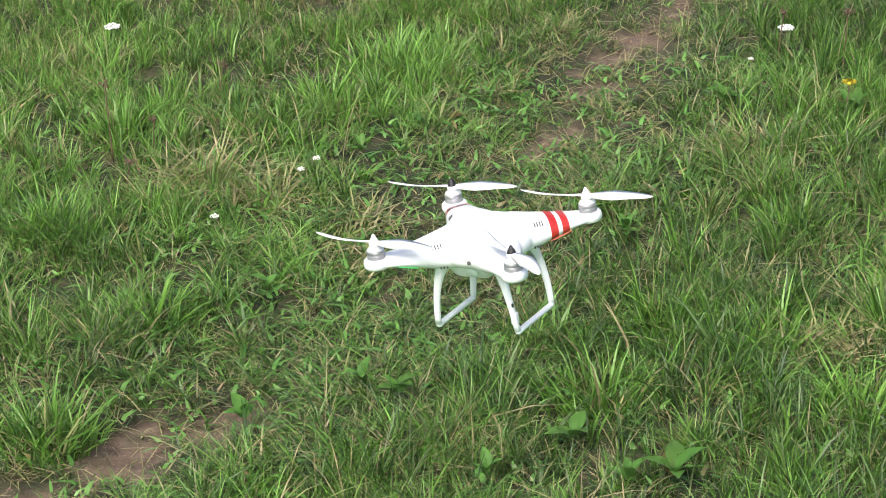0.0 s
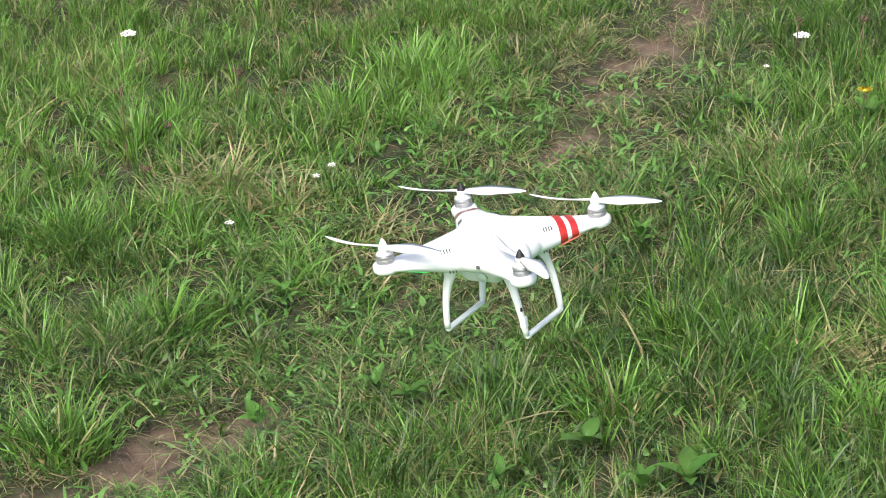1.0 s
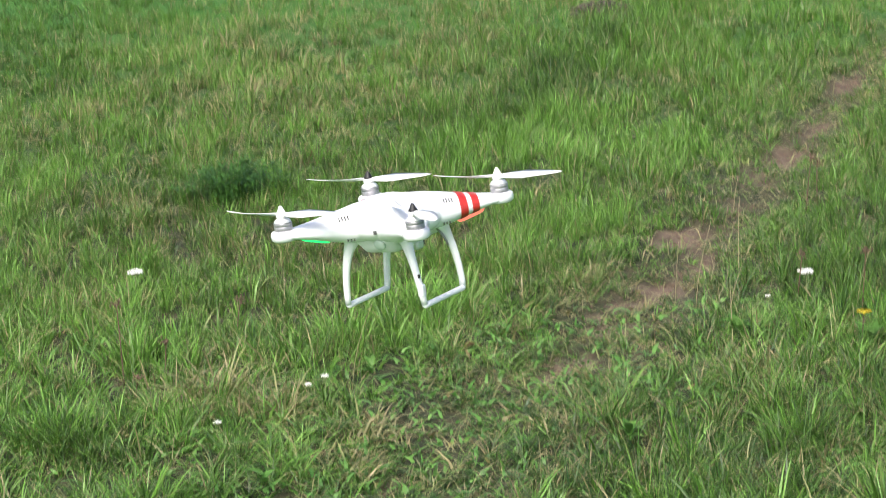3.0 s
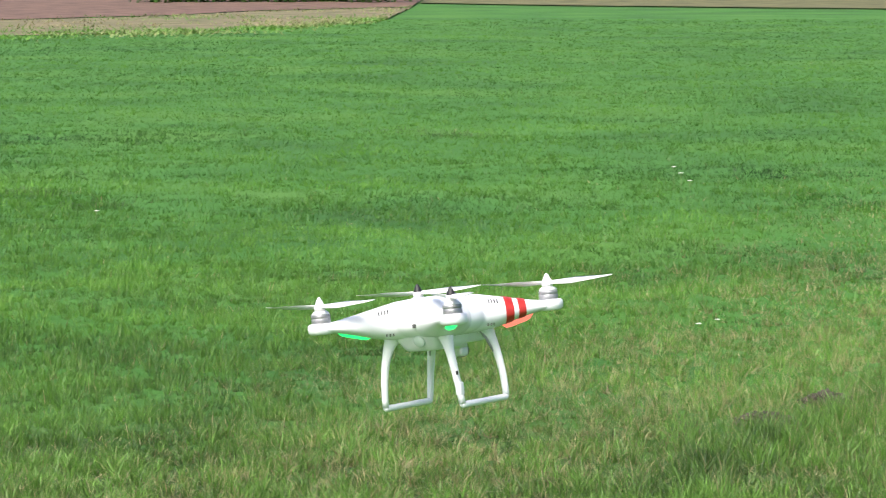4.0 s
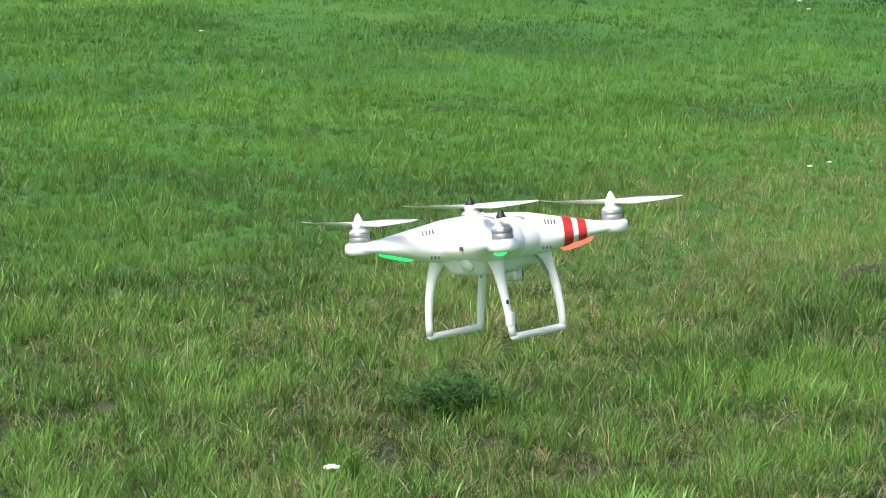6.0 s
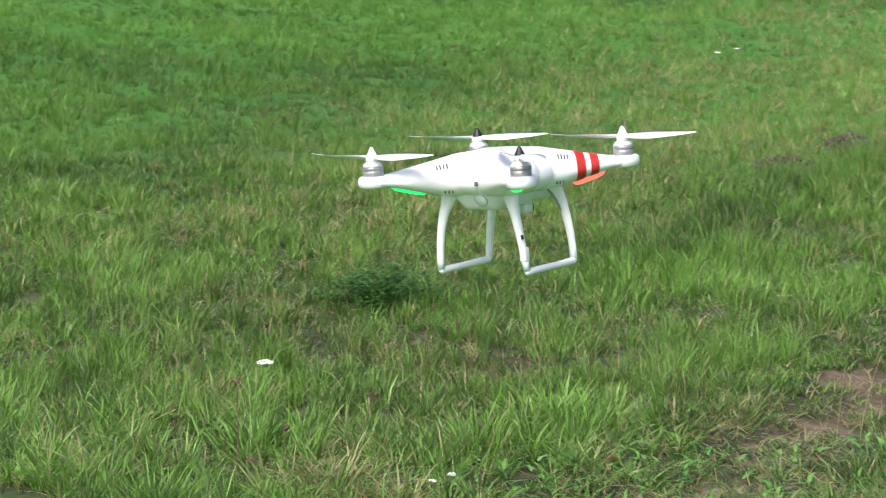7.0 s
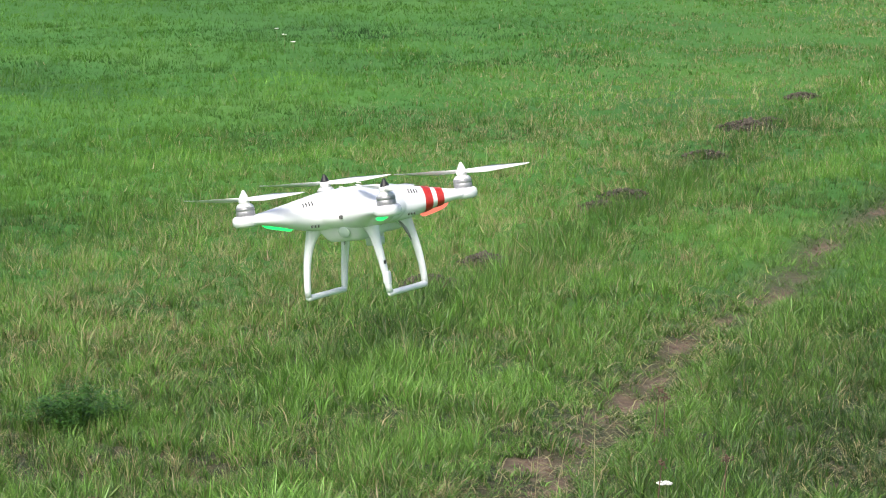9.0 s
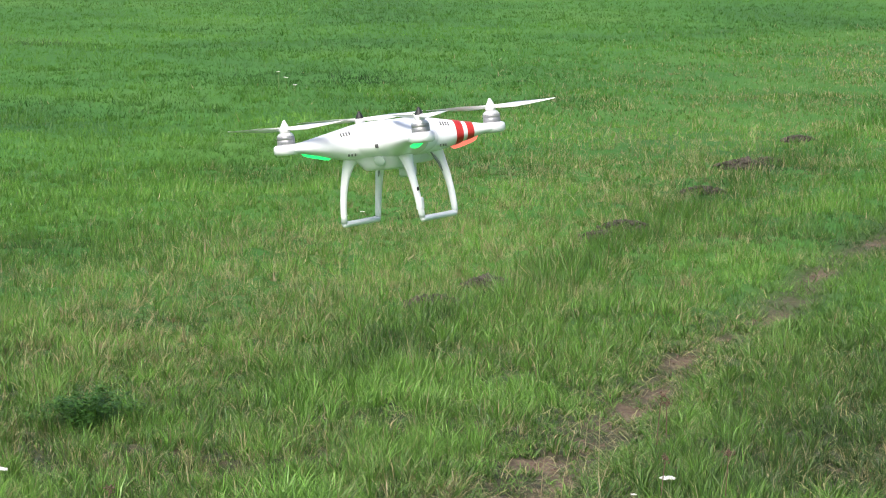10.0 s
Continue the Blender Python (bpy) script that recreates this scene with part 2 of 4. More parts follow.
def sward(name, label, y0, y1, density, each, segs):
    """Grass between two distances, in small tufts of blades that fan out: rank and tangled by the footpath, shorter and evener out in the field."""
    tx, ty = wedge(y0, y1, lambda d: density(d) / each)
    at = lambda q, *pairs: np.interp(q, [p[0] for p in pairs], [p[1] for p in pairs])
    clump = drift(tx, ty, 0.16, 11)
    gap = np.clip(0.47 - clump, 0, 1) * at(ty, (6, 1.3), (9, 1.1), (10, 0.85), (13, 0.8), (19, 0.0))
    keep = rng.random(len(tx)) > 0.9 * gap
    tx, ty, clump = tx[keep], ty[keep], clump[keep]
    m = len(tx)
    # what the blades of a tuft share
    tuft_tall = (0.55 + 0.75 * rng.random(m) ** 1.3) * (0.45 + 0.80 * clump + 0.40 * drift(tx, ty, 0.55, 21))
    tuft_tone = rng.standard_normal(m)
    tuft_wide = at(ty, (7, 0.020), (9.5, 0.014), (14, 0.016), (21, 0.03), (86, 0.1)) * (0.6 + 0.8 * rng.random(m))
    tuft_lean, tuft_way = 0.35 * rng.random(m) ** 2, 2 * math.pi * rng.random(m)
    tuft_dry = rng.random(m)
    own = np.repeat(np.arange(m), rng.poisson(each, m))
    n = len(own)
    out, a = rng.random(n) ** 0.6, 2 * math.pi * rng.random(n)
    x, y = tx[own] + tuft_wide[own] * out * np.cos(a), ty[own] + tuft_wide[own] * out * np.sin(a)
    along = lambda *pairs: at(y, *pairs)
    worn = np.clip(1.15 - path_distance(x, y) / along((8.5, 0.52), (10.5, 0.26)), 0, 1) * along((6, 1), (14, 0.9), (18, 0.5), (24, 0.0))
    bare = bareness(x, y)
    track = np.clip(1.1 - path_distance(x, y) / 0.13, 0, 1) * along((9.3, 0), (10.2, 1), (12.3, 0.8), (13.5, 0.3), (20, 0.2), (24, 0))
    keep = rng.random(n) > np.clip(1.15 * bare, 0, 0.97) + 0.10 * worn + 0.45 * track + 0.70 * cleared(x, y)
    x, y, worn, bare, own, out, a = x[keep], y[keep], worn[keep], bare[keep], own[keep], out[keep], a[keep]
    n = len(x)
    clump, patch, broad, mid_patch = clump[own], drift(x, y, 0.55, 21), drift(x, y, 2.2, 31), drift(x, y, 0.9, 23)
    streak = drift(x * 0.35, y, 1.6, 41)
    fine = rng.random(n)
    near = np.clip((26 - y) / 14, 0, 1)
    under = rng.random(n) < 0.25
    line = 1.39 + 0.452 * (y - 14.04)
    right_side = np.clip((x - np.interp(y, FOOTPATH[:, 1], FOOTPATH[:, 0]) - 0.15) / 0.5, 0, 1) * along((8, 0), (9.5, 1), (13, 1), (19, 0))
    ridge = np.exp(-((x - line + 0.75) / (1.3 + 0.07 * np.clip(y - 14, 0, 20))) ** 2) * along((11, 0), (14.5, 1), (30, 1), (40, 0))
    # Lush taller line beside the molehills; its shadow is put into the blades' tone.
    lush_shade = np.exp(-((x - line - 0.28) / 0.28) ** 2) * along((10.5, 0), (12, 1), (24, 1), (34, 0))
    field = np.clip((path_distance(x, y) - 1.2) / 3.0, 0, 1) * (x < 2 + 0.3 * (y - 11))
    # size
    tall = along((7.5, 0.135), (8.8, 0.115), (9.8, 0.092), (11, 0.085), (13.5, 0.077), (21, 0.062), (32, 0.050))
    h = tall * (0.55 + 0.65 * rng.random(n)) * tuft_tall[own] * (1 - along((8, 0.45), (9.5, 0.52), (12, 0.45), (14, 0.30)) * worn) * (1 - 0.5 * bare) * (1 + 0.5 * lush_shade)
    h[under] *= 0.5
    w = along((7.5, 0.0040), (9, 0.0035), (10, 0.0031), (13.5, 0.0038), (21, 0.0064), (86, 0.0254)) * (0.5 + 1.0 * fine ** 2.0) * np.where(fine > 0.97, 1.4, 1.0)
    lean = 0.06 + along((8, 0.85), (10, 0.60), (14, 0.50), (22, 0.5)) * (0.35 * out + 0.9 * rng.random(n) ** 1.8) + tuft_lean[own] + 0.4 * worn + 0.4 * under * rng.random(n) * near
    lean_dir = np.where(rng.random(n) < 0.35, tuft_way[own], a) + 0.7 * rng.standard_normal(n)
    face = 1.2 * rng.standard_normal(n)
    # colour
    tone = along((6, 0.18), (8.2, 0.26), (8.8, 0.34), (10, 0.35), (14, 0.39), (21, 0.41), (32, 0.34)) + along((6, 0.20), (9, 0.18), (11, 0.14), (13.5, 0.11), (21, 0.06), (32, 0.03)) * tuft_tone[own] + along((6, 0.54), (9, 0.48), (11, 0.40), (13.5, 0.32), (21, 0.14), (32, 0.08)) * (rng.random(n) ** 1.6 - 0.30)
    tone += 0.30 * (broad - 0.5) + along((6, 0.40), (21, 0.30), (40, 0.15)) * (patch - 0.5) + 0.18 * (mid_patch - 0.5) + along((6, 0.2), (10, 0.36), (21, 0.25), (32, 0.1)) * (clump - 0.5)
    # Short under-blades go darker: the shade low between tufts is put into their tone.
    tone += (1 - near) * 0.28 * (streak - 0.5) - 0.42 * under * near - right_side * along((8, 0.24), (10.5, 0.27), (12, 0.14), (15, 0.05)) - 0.17 * lush_shade - along((8, 0.20), (9, 0.14), (10, 0.17), (14, 0.08)) * worn
    tone += np.clip((0.7 - x) / 0.5, 0, 1) * along((7.0, 0), (7.6, 0.09), (8.4, 0.14), (8.8, 0.19), (9.6, 0.18), (10.4, 0.04), (14, 0))
    tone = np.clip(np.where(rng.random(n) < along((6, 0.17), (9, 0.12), (10.5, 0.05), (20, 0.01)), tone + 0.40, tone), 0, 1)
    blotch = drift(x, y, 0.7, 71) * 0.6 + drift(x, y, 0.25, 73) * 0.4
    odds = np.clip(near, 0.08, 1) * (1 - 0.75 * field) * (0.07 + 0.10 * under + along((9, 0.26), (10.5, 0.14)) * worn + 0.50 * np.clip(0.50 - patch, 0, 1) + 0.22 * np.clip(0.5 - broad, 0, 1))
    odds = odds * (0.35 + 2.1 * np.clip(blotch - 0.38, 0, 0.5)) + 0.25 * np.clip(blotch - 0.58, 0, 1) * along((13, 1), (22, 0))
    odds += along((6, 0.03), (9.5, 0.045), (15, 0.03), (20, 0.0)) + 1.0 * ridge * (0.30 + 1.2 * blotch) + 0.16 * np.clip(blotch - 0.42, 0, 1) * along((9.5, 0), (11, 1), (22, 1), (32, 0)) * (1 - 0.6 * field)
    odds *= along((6, 1), (9, 1), (10.5, 0.78), (20, 0.78)) * (0.45 + 2.2 * (tuft_dry[own] > 0.75)) * (1 - 0.7 * lush_shade)
    dry = np.where(rng.random(n) < odds, 0.40 + 0.60 * rng.random(n), 0.14 * rng.random(n) * near)
    lean[(dry > 0.4) & (rng.random(n) < 0.4)] += 0.7
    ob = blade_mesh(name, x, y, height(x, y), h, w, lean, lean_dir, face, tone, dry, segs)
    return tagged(ob, label, "grass", kind="stuff")


# ---------------------------------------------------------------- building helpers
def part(name, bm, mat, parent, label=""):
    me = bpy.data.meshes.new(name)
    bm.to_mesh(me)
    bm.free()
    me.materials.append(mat)
    me.polygons.foreach_set("use_smooth", [True] * len(me.polygons))
    ob = new(name, me)
    ob.parent = parent
    return tagged(ob, label)


def lathe(profile, steps=24, centre=(0, 0)):
    """A turned solid from (radius, z) pairs, top to bottom."""
    bm = bmesh.new()
    rings = []
    for r, z in profile:
        if r < 1e-6:
            rings.append([bm.verts.new((centre[0], centre[1], z))])
        else:
            rings.append([bm.verts.new((centre[0] + r * math.cos(2 * math.pi * i / steps), centre[1] + r * math.sin(2 * math.pi * i / steps), z)) for i in range(steps)])
    for a, b in zip(rings[:-1], rings[1:]):
        for i in range(steps):
            j = (i + 1) % steps
            loop = [a[i % len(a)], a[j % len(a)], b[j % len(b)], b[i % len(b)]]
            seen = [v for k, v in enumerate(loop) if v not in loop[:k]]
            if len(seen) > 2:
                bm.faces.new(seen)
    bmesh.ops.recalc_face_normals(bm, faces=bm.faces)
    return bm


def tube(points, radii, steps=8, flat=1.0, bm=None, side_axis=None):
    """A tapering tube with closed ends along the points; flat squeezes it along its own second axis."""
    bm = bm or bmesh.new()
    pts = [Vector(p) for p in points]
    rings = []
    for i, p in enumerate(pts):
        d = (pts[min(i + 1, len(pts) - 1)] - pts[max(i - 1, 0)]).normalized()
        u = d.cross(side_axis or (Vector((0, 0, 1)) if abs(d.z) < 0.9 else Vector((1, 0, 0)))).normalized()
        v = d.cross(u)
        r = radii[i]
        rings.append([bm.verts.new(p + u * (r * math.cos(2 * math.pi * k / steps)) + v * (r * flat * math.sin(2 * math.pi * k / steps))) for k in range(steps)])
    for a, b in zip(rings[:-1], rings[1:]):
        for k in range(steps):
            bm.faces.new([a[k], a[(k + 1) % steps], b[(k + 1) % steps], b[k]])
    bm.faces.new(rings[0][::-1])
    bm.faces.new(rings[-1])
    bmesh.ops.recalc_face_normals(bm, faces=bm.faces)
    return bm


def bezier(a, b, c, d, n):
    a, b, c, d = Vector(a), Vector(b), Vector(c), Vector(d)
    return [a * (1 - t) ** 3 + 3 * b * t * (1 - t) ** 2 + 3 * c * t * t * (1 - t) + d * t ** 3 for t in (i / (n - 1) for i in range(n))]


def rounded_box(sx, sy, sz, centre, edge, taper=1.0):
    bm = bmesh.new()
    bmesh.ops.create_cube(bm, size=1.0)
    for v in bm.verts:
        k = taper if v.co.z < 0 else 1.0
        v.co = Vector((v.co.x * sx * k, v.co.y * sy * k, v.co.z * sz))
    bmesh.ops.bevel(bm, geom=list(bm.edges), offset=edge, segments=3, profile=0.6, affect="EDGES")
    bmesh.ops.translate(bm, verts=bm.verts, vec=centre)
    return bm


def root(name, m, label, category, group=""):
    ob = new(name)
    ob.empty_display_size = 0.05
    ob.matrix_world = m
    return tagged(ob, label, category, group)


# ---------------------------------------------------------------- the drone
ARM = 0.1747  # from the middle to a motor


def half_width(r):
    return np.interp(r, [0.0, 0.05, 0.09, 0.12, 0.15, 0.175, 0.196], [0.060, 0.053, 0.0390, 0.0300, 0.0230, 0.0200, 0.0195])


def outline():
    """Radius of the shell's edge for each angle: four arms that flow into a round middle."""
    rr = np.linspace(0.0, 0.196, 600)
    phi = np.abs((np.linspace(0, 2 * math.pi, 289) % (math.pi / 2)) - math.pi / 4)
    out = []
    for p in phi:
        inside = rr[(rr * np.sin(p) <= half_width(rr))]
        stop = rr[np.argmax(rr * np.sin(p) > half_width(rr))] if (rr * np.sin(p) > half_width(rr)).any() else rr[-1]
        tip = 0.1747 * math.cos(p) + math.sqrt(max(0.0, 0.0205 ** 2 - (0.1747 * math.sin(p)) ** 2)) if 0.1747 * math.sin(p) < 0.0205 else 0.196
        out.append(max(min(stop, tip), 0.080))
    out = np.array(out[:-1])
    k = np.array([1, 2, 3, 2, 1]) / 9
    return np.convolve(np.concatenate([out[-2:], out, out[:2]]), k, "valid")


OUTLINE = outline()


def shell_heights(r, theta):
    """Top and bottom of the white shell at a polar place."""
    edge = np.interp(theta % (2 * math.pi), np.linspace(0, 2 * math.pi, len(OUTLINE), endpoint=False), OUTLINE, period=2 * math.pi)
    s = np.clip(r / edge, 0, 1)
    fac = np.sqrt(np.maximum(0, 1 - s ** 4.5))
    mid = np.interp(r, [0, 0.09, 0.15, 0.2], [-0.048, -0.045, -0.0405, -0.0395])
    up = np.interp(r, [0, 0.03, 0.06, 0.09, 0.12, 0.15, 0.2], [0.040, 0.039, 0.0355, 0.0285, 0.0205, 0.0132, 0.0100])
    down = np.interp(r, [0, 0.06, 0.09, 0.13, 0.16, 0.2], [0.024, 0.023, 0.0200, 0.0128, 0.0088, 0.0085])
    return mid + up * fac, mid - down * fac


def shell_mesh():
    bm = bmesh.new()
    n, rings = len(OUTLINE), np.array([0.12, 0.25, 0.38, 0.5, 0.6, 0.7, 0.78, 0.85, 0.905, 0.945, 0.972, 0.99, 1.0])
    th = np.linspace(0, 2 * math.pi, n, endpoint=False)
    layers = []
    for side in (0, 1):
        c = bm.verts.new((0, 0, float(shell_heights(np.array(0.0), np.array(0.0))[side])))
        rows = []
        for s in rings[:-1]:
            z = shell_heights(OUTLINE * s, th)[side]
            rows.append([bm.verts.new((OUTLINE[i] * s * math.cos(th[i]), OUTLINE[i] * s * math.sin(th[i]), z[i])) for i in range(n)])
        layers.append((c, rows))
    z = shell_heights(OUTLINE, th)[0]
    rim = [bm.verts.new((OUTLINE[i] * math.cos(th[i]), OUTLINE[i] * math.sin(th[i]), z[i])) for i in range(n)]
    for c, rows in layers:
        rows = rows + [rim]
        for i in range(n):
            j = (i + 1) % n
            bm.faces.new([c, rows[0][i], rows[0][j]])
            for a, b in zip(rows[:-1], rows[1:]):
                bm.faces.new([a[i], b[i], b[j], a[j]])
    bmesh.ops.recalc_face_normals(bm, faces=bm.faces)
    return bm


def band_mesh(angle, r0, r1, proud=0.0009):
    """A strip of tape round an arm, lying on the shell."""
    bm = bmesh.new()
    ca, sa = math.cos(angle), math.sin(angle)
    rows = []
    for r in np.linspace(r0, r1, 5):
        ring = []
        q = np.linspace(0, half_width(r) * 1.3, 120)
        edge = np.interp((angle + np.arctan2(q, r)) % (2 * math.pi), np.linspace(0, 2 * math.pi, len(OUTLINE), endpoint=False), OUTLINE, period=2 * math.pi)
        wide = q[np.hypot(r, q) <= edge].max()
        for side in (0, 1):
            ks = np.linspace(-1, 1, 15) if side == 0 else np.linspace(1, -1, 15)
            for k in np.sin(ks * math.pi / 2):
                p = wide * k
                z = float(shell_heights(np.array(math.hypot(r, p)), np.array(angle + math.atan2(p, r)))[side])
                z += proud if side == 0 else -proud
                pp = p + math.copysign(proud, k) * abs(k)
                ring.append(bm.verts.new((r * ca - pp * sa, r * sa + pp * ca, z)))
        rows.append(ring)
    n = len(rows[0])
    for a, b in zip(rows[:-1], rows[1:]):
        for i in range(n):
            bm.faces.new([a[i], a[(i + 1) % n], b[(i + 1) % n], b[i]])
    bmesh.ops.recalc_face_normals(bm, faces=bm.faces)
    return bm


def propeller_blade(length=0.117):
    """One twisted, cambered blade along +x."""
    bm = bmesh.new()
    rows = []
    for t in np.linspace(0.0, 1.0, 12):
        x = 0.006 + (length - 0.006) * t
        chord = float(np.interp(t, [0, 0.12, 0.35, 0.7, 0.93, 1.0], [0.010, 0.016, 0.025, 0.018, 0.011, 0.003]))
        twist = radians(float(np.interp(t, [0, 0.3, 1], [28, 21, 11])))
        thick = float(np.interp(t, [0, 0.3, 1], [0.0032, 0.0018, 0.0008]))
        sweep = 0.006 * math.sin(math.pi * t) - 0.004 * t
        lift = 0.004 * t * t
        ring = []
        for u, v in ((-0.5, 0), (-0.25, 0.7), (0.1, 0.9), (0.5, 0.0), (0.1, -0.4), (-0.25, -0.4)):
            cy, cz = u * chord, v * thick
            ring.append(bm.verts.new((x, sweep + cy * math.cos(twist) - cz * math.sin(twist), lift + cy * math.sin(twist) + cz * math.cos(twist))))
        rows.append(ring)
    for a, b in zip(rows[:-1], rows[1:]):
        for i in range(6):
            bm.faces.new([a[i], a[(i + 1) % 6], b[(i + 1) % 6], b[i]])
    bm.faces.new(rows[0][::-1])
    bm.faces.new(rows[-1])
    bmesh.ops.recalc_face_normals(bm, faces=bm.faces)
    return bm


def turned(bm, m):
    bmesh.ops.transform(bm, matrix=m, verts=bm.verts)
    return bm


def lens_strip(angle, r0, r1, wide=0.0066, drop=0.0066):
    """The long light lens below an arm."""
    bm = bmesh.new()
    rows = []
    for t in np.linspace(0, 1, 9):
        r = r0 + (r1 - r0) * t
        w = wide * math.sqrt(max(0.03, 1 - (2 * t - 1) ** 4))
        top = float(shell_heights(np.array(r), np.array(angle))[1]) + 0.002
        deep = drop * math.sqrt(max(0.02, 1 - (2 * t - 1) ** 4))
        rows.append([bm.verts.new((r * math.cos(angle) - p * w * math.sin(angle), r * math.sin(angle) + p * w * math.cos(angle), top - deep * q))
                     for p, q in ((-1, 0), (-0.9, 0.55), (-0.5, 0.9), (0, 1), (0.5, 0.9), (0.9, 0.55), (1, 0))])
    for a, b in zip(rows[:-1], rows[1:]):
        for i in range(6):
            bm.faces.new([a[i], a[i + 1], b[i + 1], b[i]])
        bm.faces.new([a[6], a[0], b[0], b[6]])
    bm.faces.new(rows[0][::-1])
    bm.faces.new(rows[-1])
    bmesh.ops.recalc_face_normals(bm, faces=bm.faces)
    return bm


def slot(angle, r, side):
    """A short vent slot lying on an arm's flank."""
    p = side * float(half_width(r)) * 0.72
    at = lambda q: float(shell_heights(np.array(math.hypot(r, q)), np.array(angle + math.atan2(q, r)))[0])
    slope = math.atan2(at(p + 0.001) - at(p - 0.001), 0.002)
    bm = rounded_box(0.0020, 0.0085, 0.0022, (0, 0, 0), 0.0006)
    return turned(bm, Matrix.Rotation(angle, 4, "Z") @ Matrix.Translation((r, p, at(p))) @ Matrix.Rotation(slope, 4, "X"))


def build_drone():
    tilt = pose(0, 0, 0, 2.62, 0.18, 0.01) @ Matrix.Rotation(-0.1073, 4, "Y") @ Matrix.Rotation(-0.1278, 4, "X") @ Matrix.Rotation(0.9677, 4, "Z")
    d = root("quadcopter_drone", Matrix.Translation((0.036, 4.441, 1.680)) @ tilt,
             "white glossy quadcopter drone hovering above the meadow, red arm stripes", "drone")
    body = part("body_shell", shell_mesh(), SHELL, d, "glossy white plastic shell with four tapering arms")
    part("underbelly", turned(rounded_box(0.126, 0.108, 0.046, (0, 0, 0), 0.010, 0.56), Matrix.Translation((-0.012, 0, -0.0650))), BELLY, d, "white battery compartment under the body")
    part("front_mount", rounded_box(0.086, 0.076, 0.026, (0.044, 0, -0.071), 0.008, 0.85), BELLY, d)
    part("status_light", lathe([(0, 0.0012), (0.0088, 0.0010), (0.0098, 0.0), (0.0098, -0.003), (0, -0.003)], 20), FROST, d, "round frosted status light")
    bpy.data.objects["status_light"].matrix_local = Matrix.Translation((-0.0600, -0.008, -0.0725)) @ Matrix.Rotation(radians(-113.6), 4, "Y")
    part("dark_port", rounded_box(0.004, 0.0065, 0.006, (-0.0785, -0.017, -0.0475), 0.0012), VENT, d, "small dark rear port")
    spin = {"fl": (radians(45), 84, False, RED_LED), "rl": (radians(135), 95, True, GREEN_LED), "rr": (radians(225), 128, False, GREEN_LED), "fr": (radians(315), 86, True, RED_LED)}
    for key, (ang, beta, white, led) in spin.items():
        c = (ARM * math.cos(ang), ARM * math.sin(ang))
        motor = part("motor", lathe([(0, -0.0120), (0.0088, -0.0120), (0.0108, -0.0132), (0.0134, -0.0160), (0.0138, -0.0172), (0.0134, -0.0178), (0.0134, -0.032), (0, -0.032)], 24, c), METAL, d, "bare aluminium motor")
        part("motor_can", lathe([(0.0136, -0.0180), (0.0145, -0.0186), (0.0145, -0.0225), (0.0141, -0.0229), (0.0141, -0.0239), (0.0145, -0.0243), (0.0145, -0.0312), (0.0136, -0.032)], 24, c), GREYRING, motor)
        part("motor_pod", lathe([(0, -0.0310), (0.0178, -0.0312), (0.0208, -0.034), (0.0216, -0.039), (0.0208, -0.0445), (0.0168, -0.0478), (0, -0.0485)], 28, c), SHELL, d)
        prop = part("propeller", lathe([(0, -0.0035), (0.0072, -0.0035), (0.0085, -0.005), (0.0088, -0.0095), (0.0070, -0.0125), (0, -0.0130)], 20, c), PROP, d, "white two-bladed propeller at rest")
        turn_by = -radians(beta)
        for k in (0, math.pi):
            m = Matrix.Translation((c[0], c[1], -0.0055)) @ Matrix.Rotation(turn_by + k, 4, "Z")
            part("blade", turned(propeller_blade(), m), PROP, prop)
        part("cap", lathe([(0, 0.0088), (0.0014, 0.0084), (0.0026, 0.0066), (0.0046, 0.0026), (0.0065, -0.0012), (0.0077, -0.0045), (0.0077, -0.0060), (0, -0.0060)], 18, c), PROP if white else BLACK, prop, "white cap" if white else "black cap")
        part("light_lens", lens_strip(ang, *{"rr": (0.128, 0.157, 0.0090), "fr": (0.098, 0.150, 0.0085, 0.0105)}.get(key, (0.101, 0.154))), led, d, "glowing green light lens" if led is GREEN_LED else "glowing red light lens")
        for side in (-1, 1):
            for k in range(0 if key == "rr" else 4):
                part("vent_slot", slot(ang, 0.077 + 0.0045 * k, side), VENT, body)
            for k in range(0 if key == "rr" else 3):
                r = 0.072 + 0.005 * k
                bm = rounded_box(0.0017, 0.004, 0.0042, (0, 0, 0), 0.0005)
                part("under_slot", turned(bm, Matrix.Rotation(ang, 4, "Z") @ Matrix.Translation((r, side * float(half_width(r)) * 0.80, -0.0585))), VENT, body)
    for r0, r1 in ((0.1020, 0.1150), (0.1225, 0.1345)):
        part("red_stripe", band_mesh(radians(315), r0, r1), TAPE, d, "red tape stripe")
    for r0, r1 in ((0.128, 0.1325), (0.137, 0.1415)):
        part("dark_stripe", band_mesh(radians(45), r0, r1), DARKTAPE, d, "thin dark red tape ring")
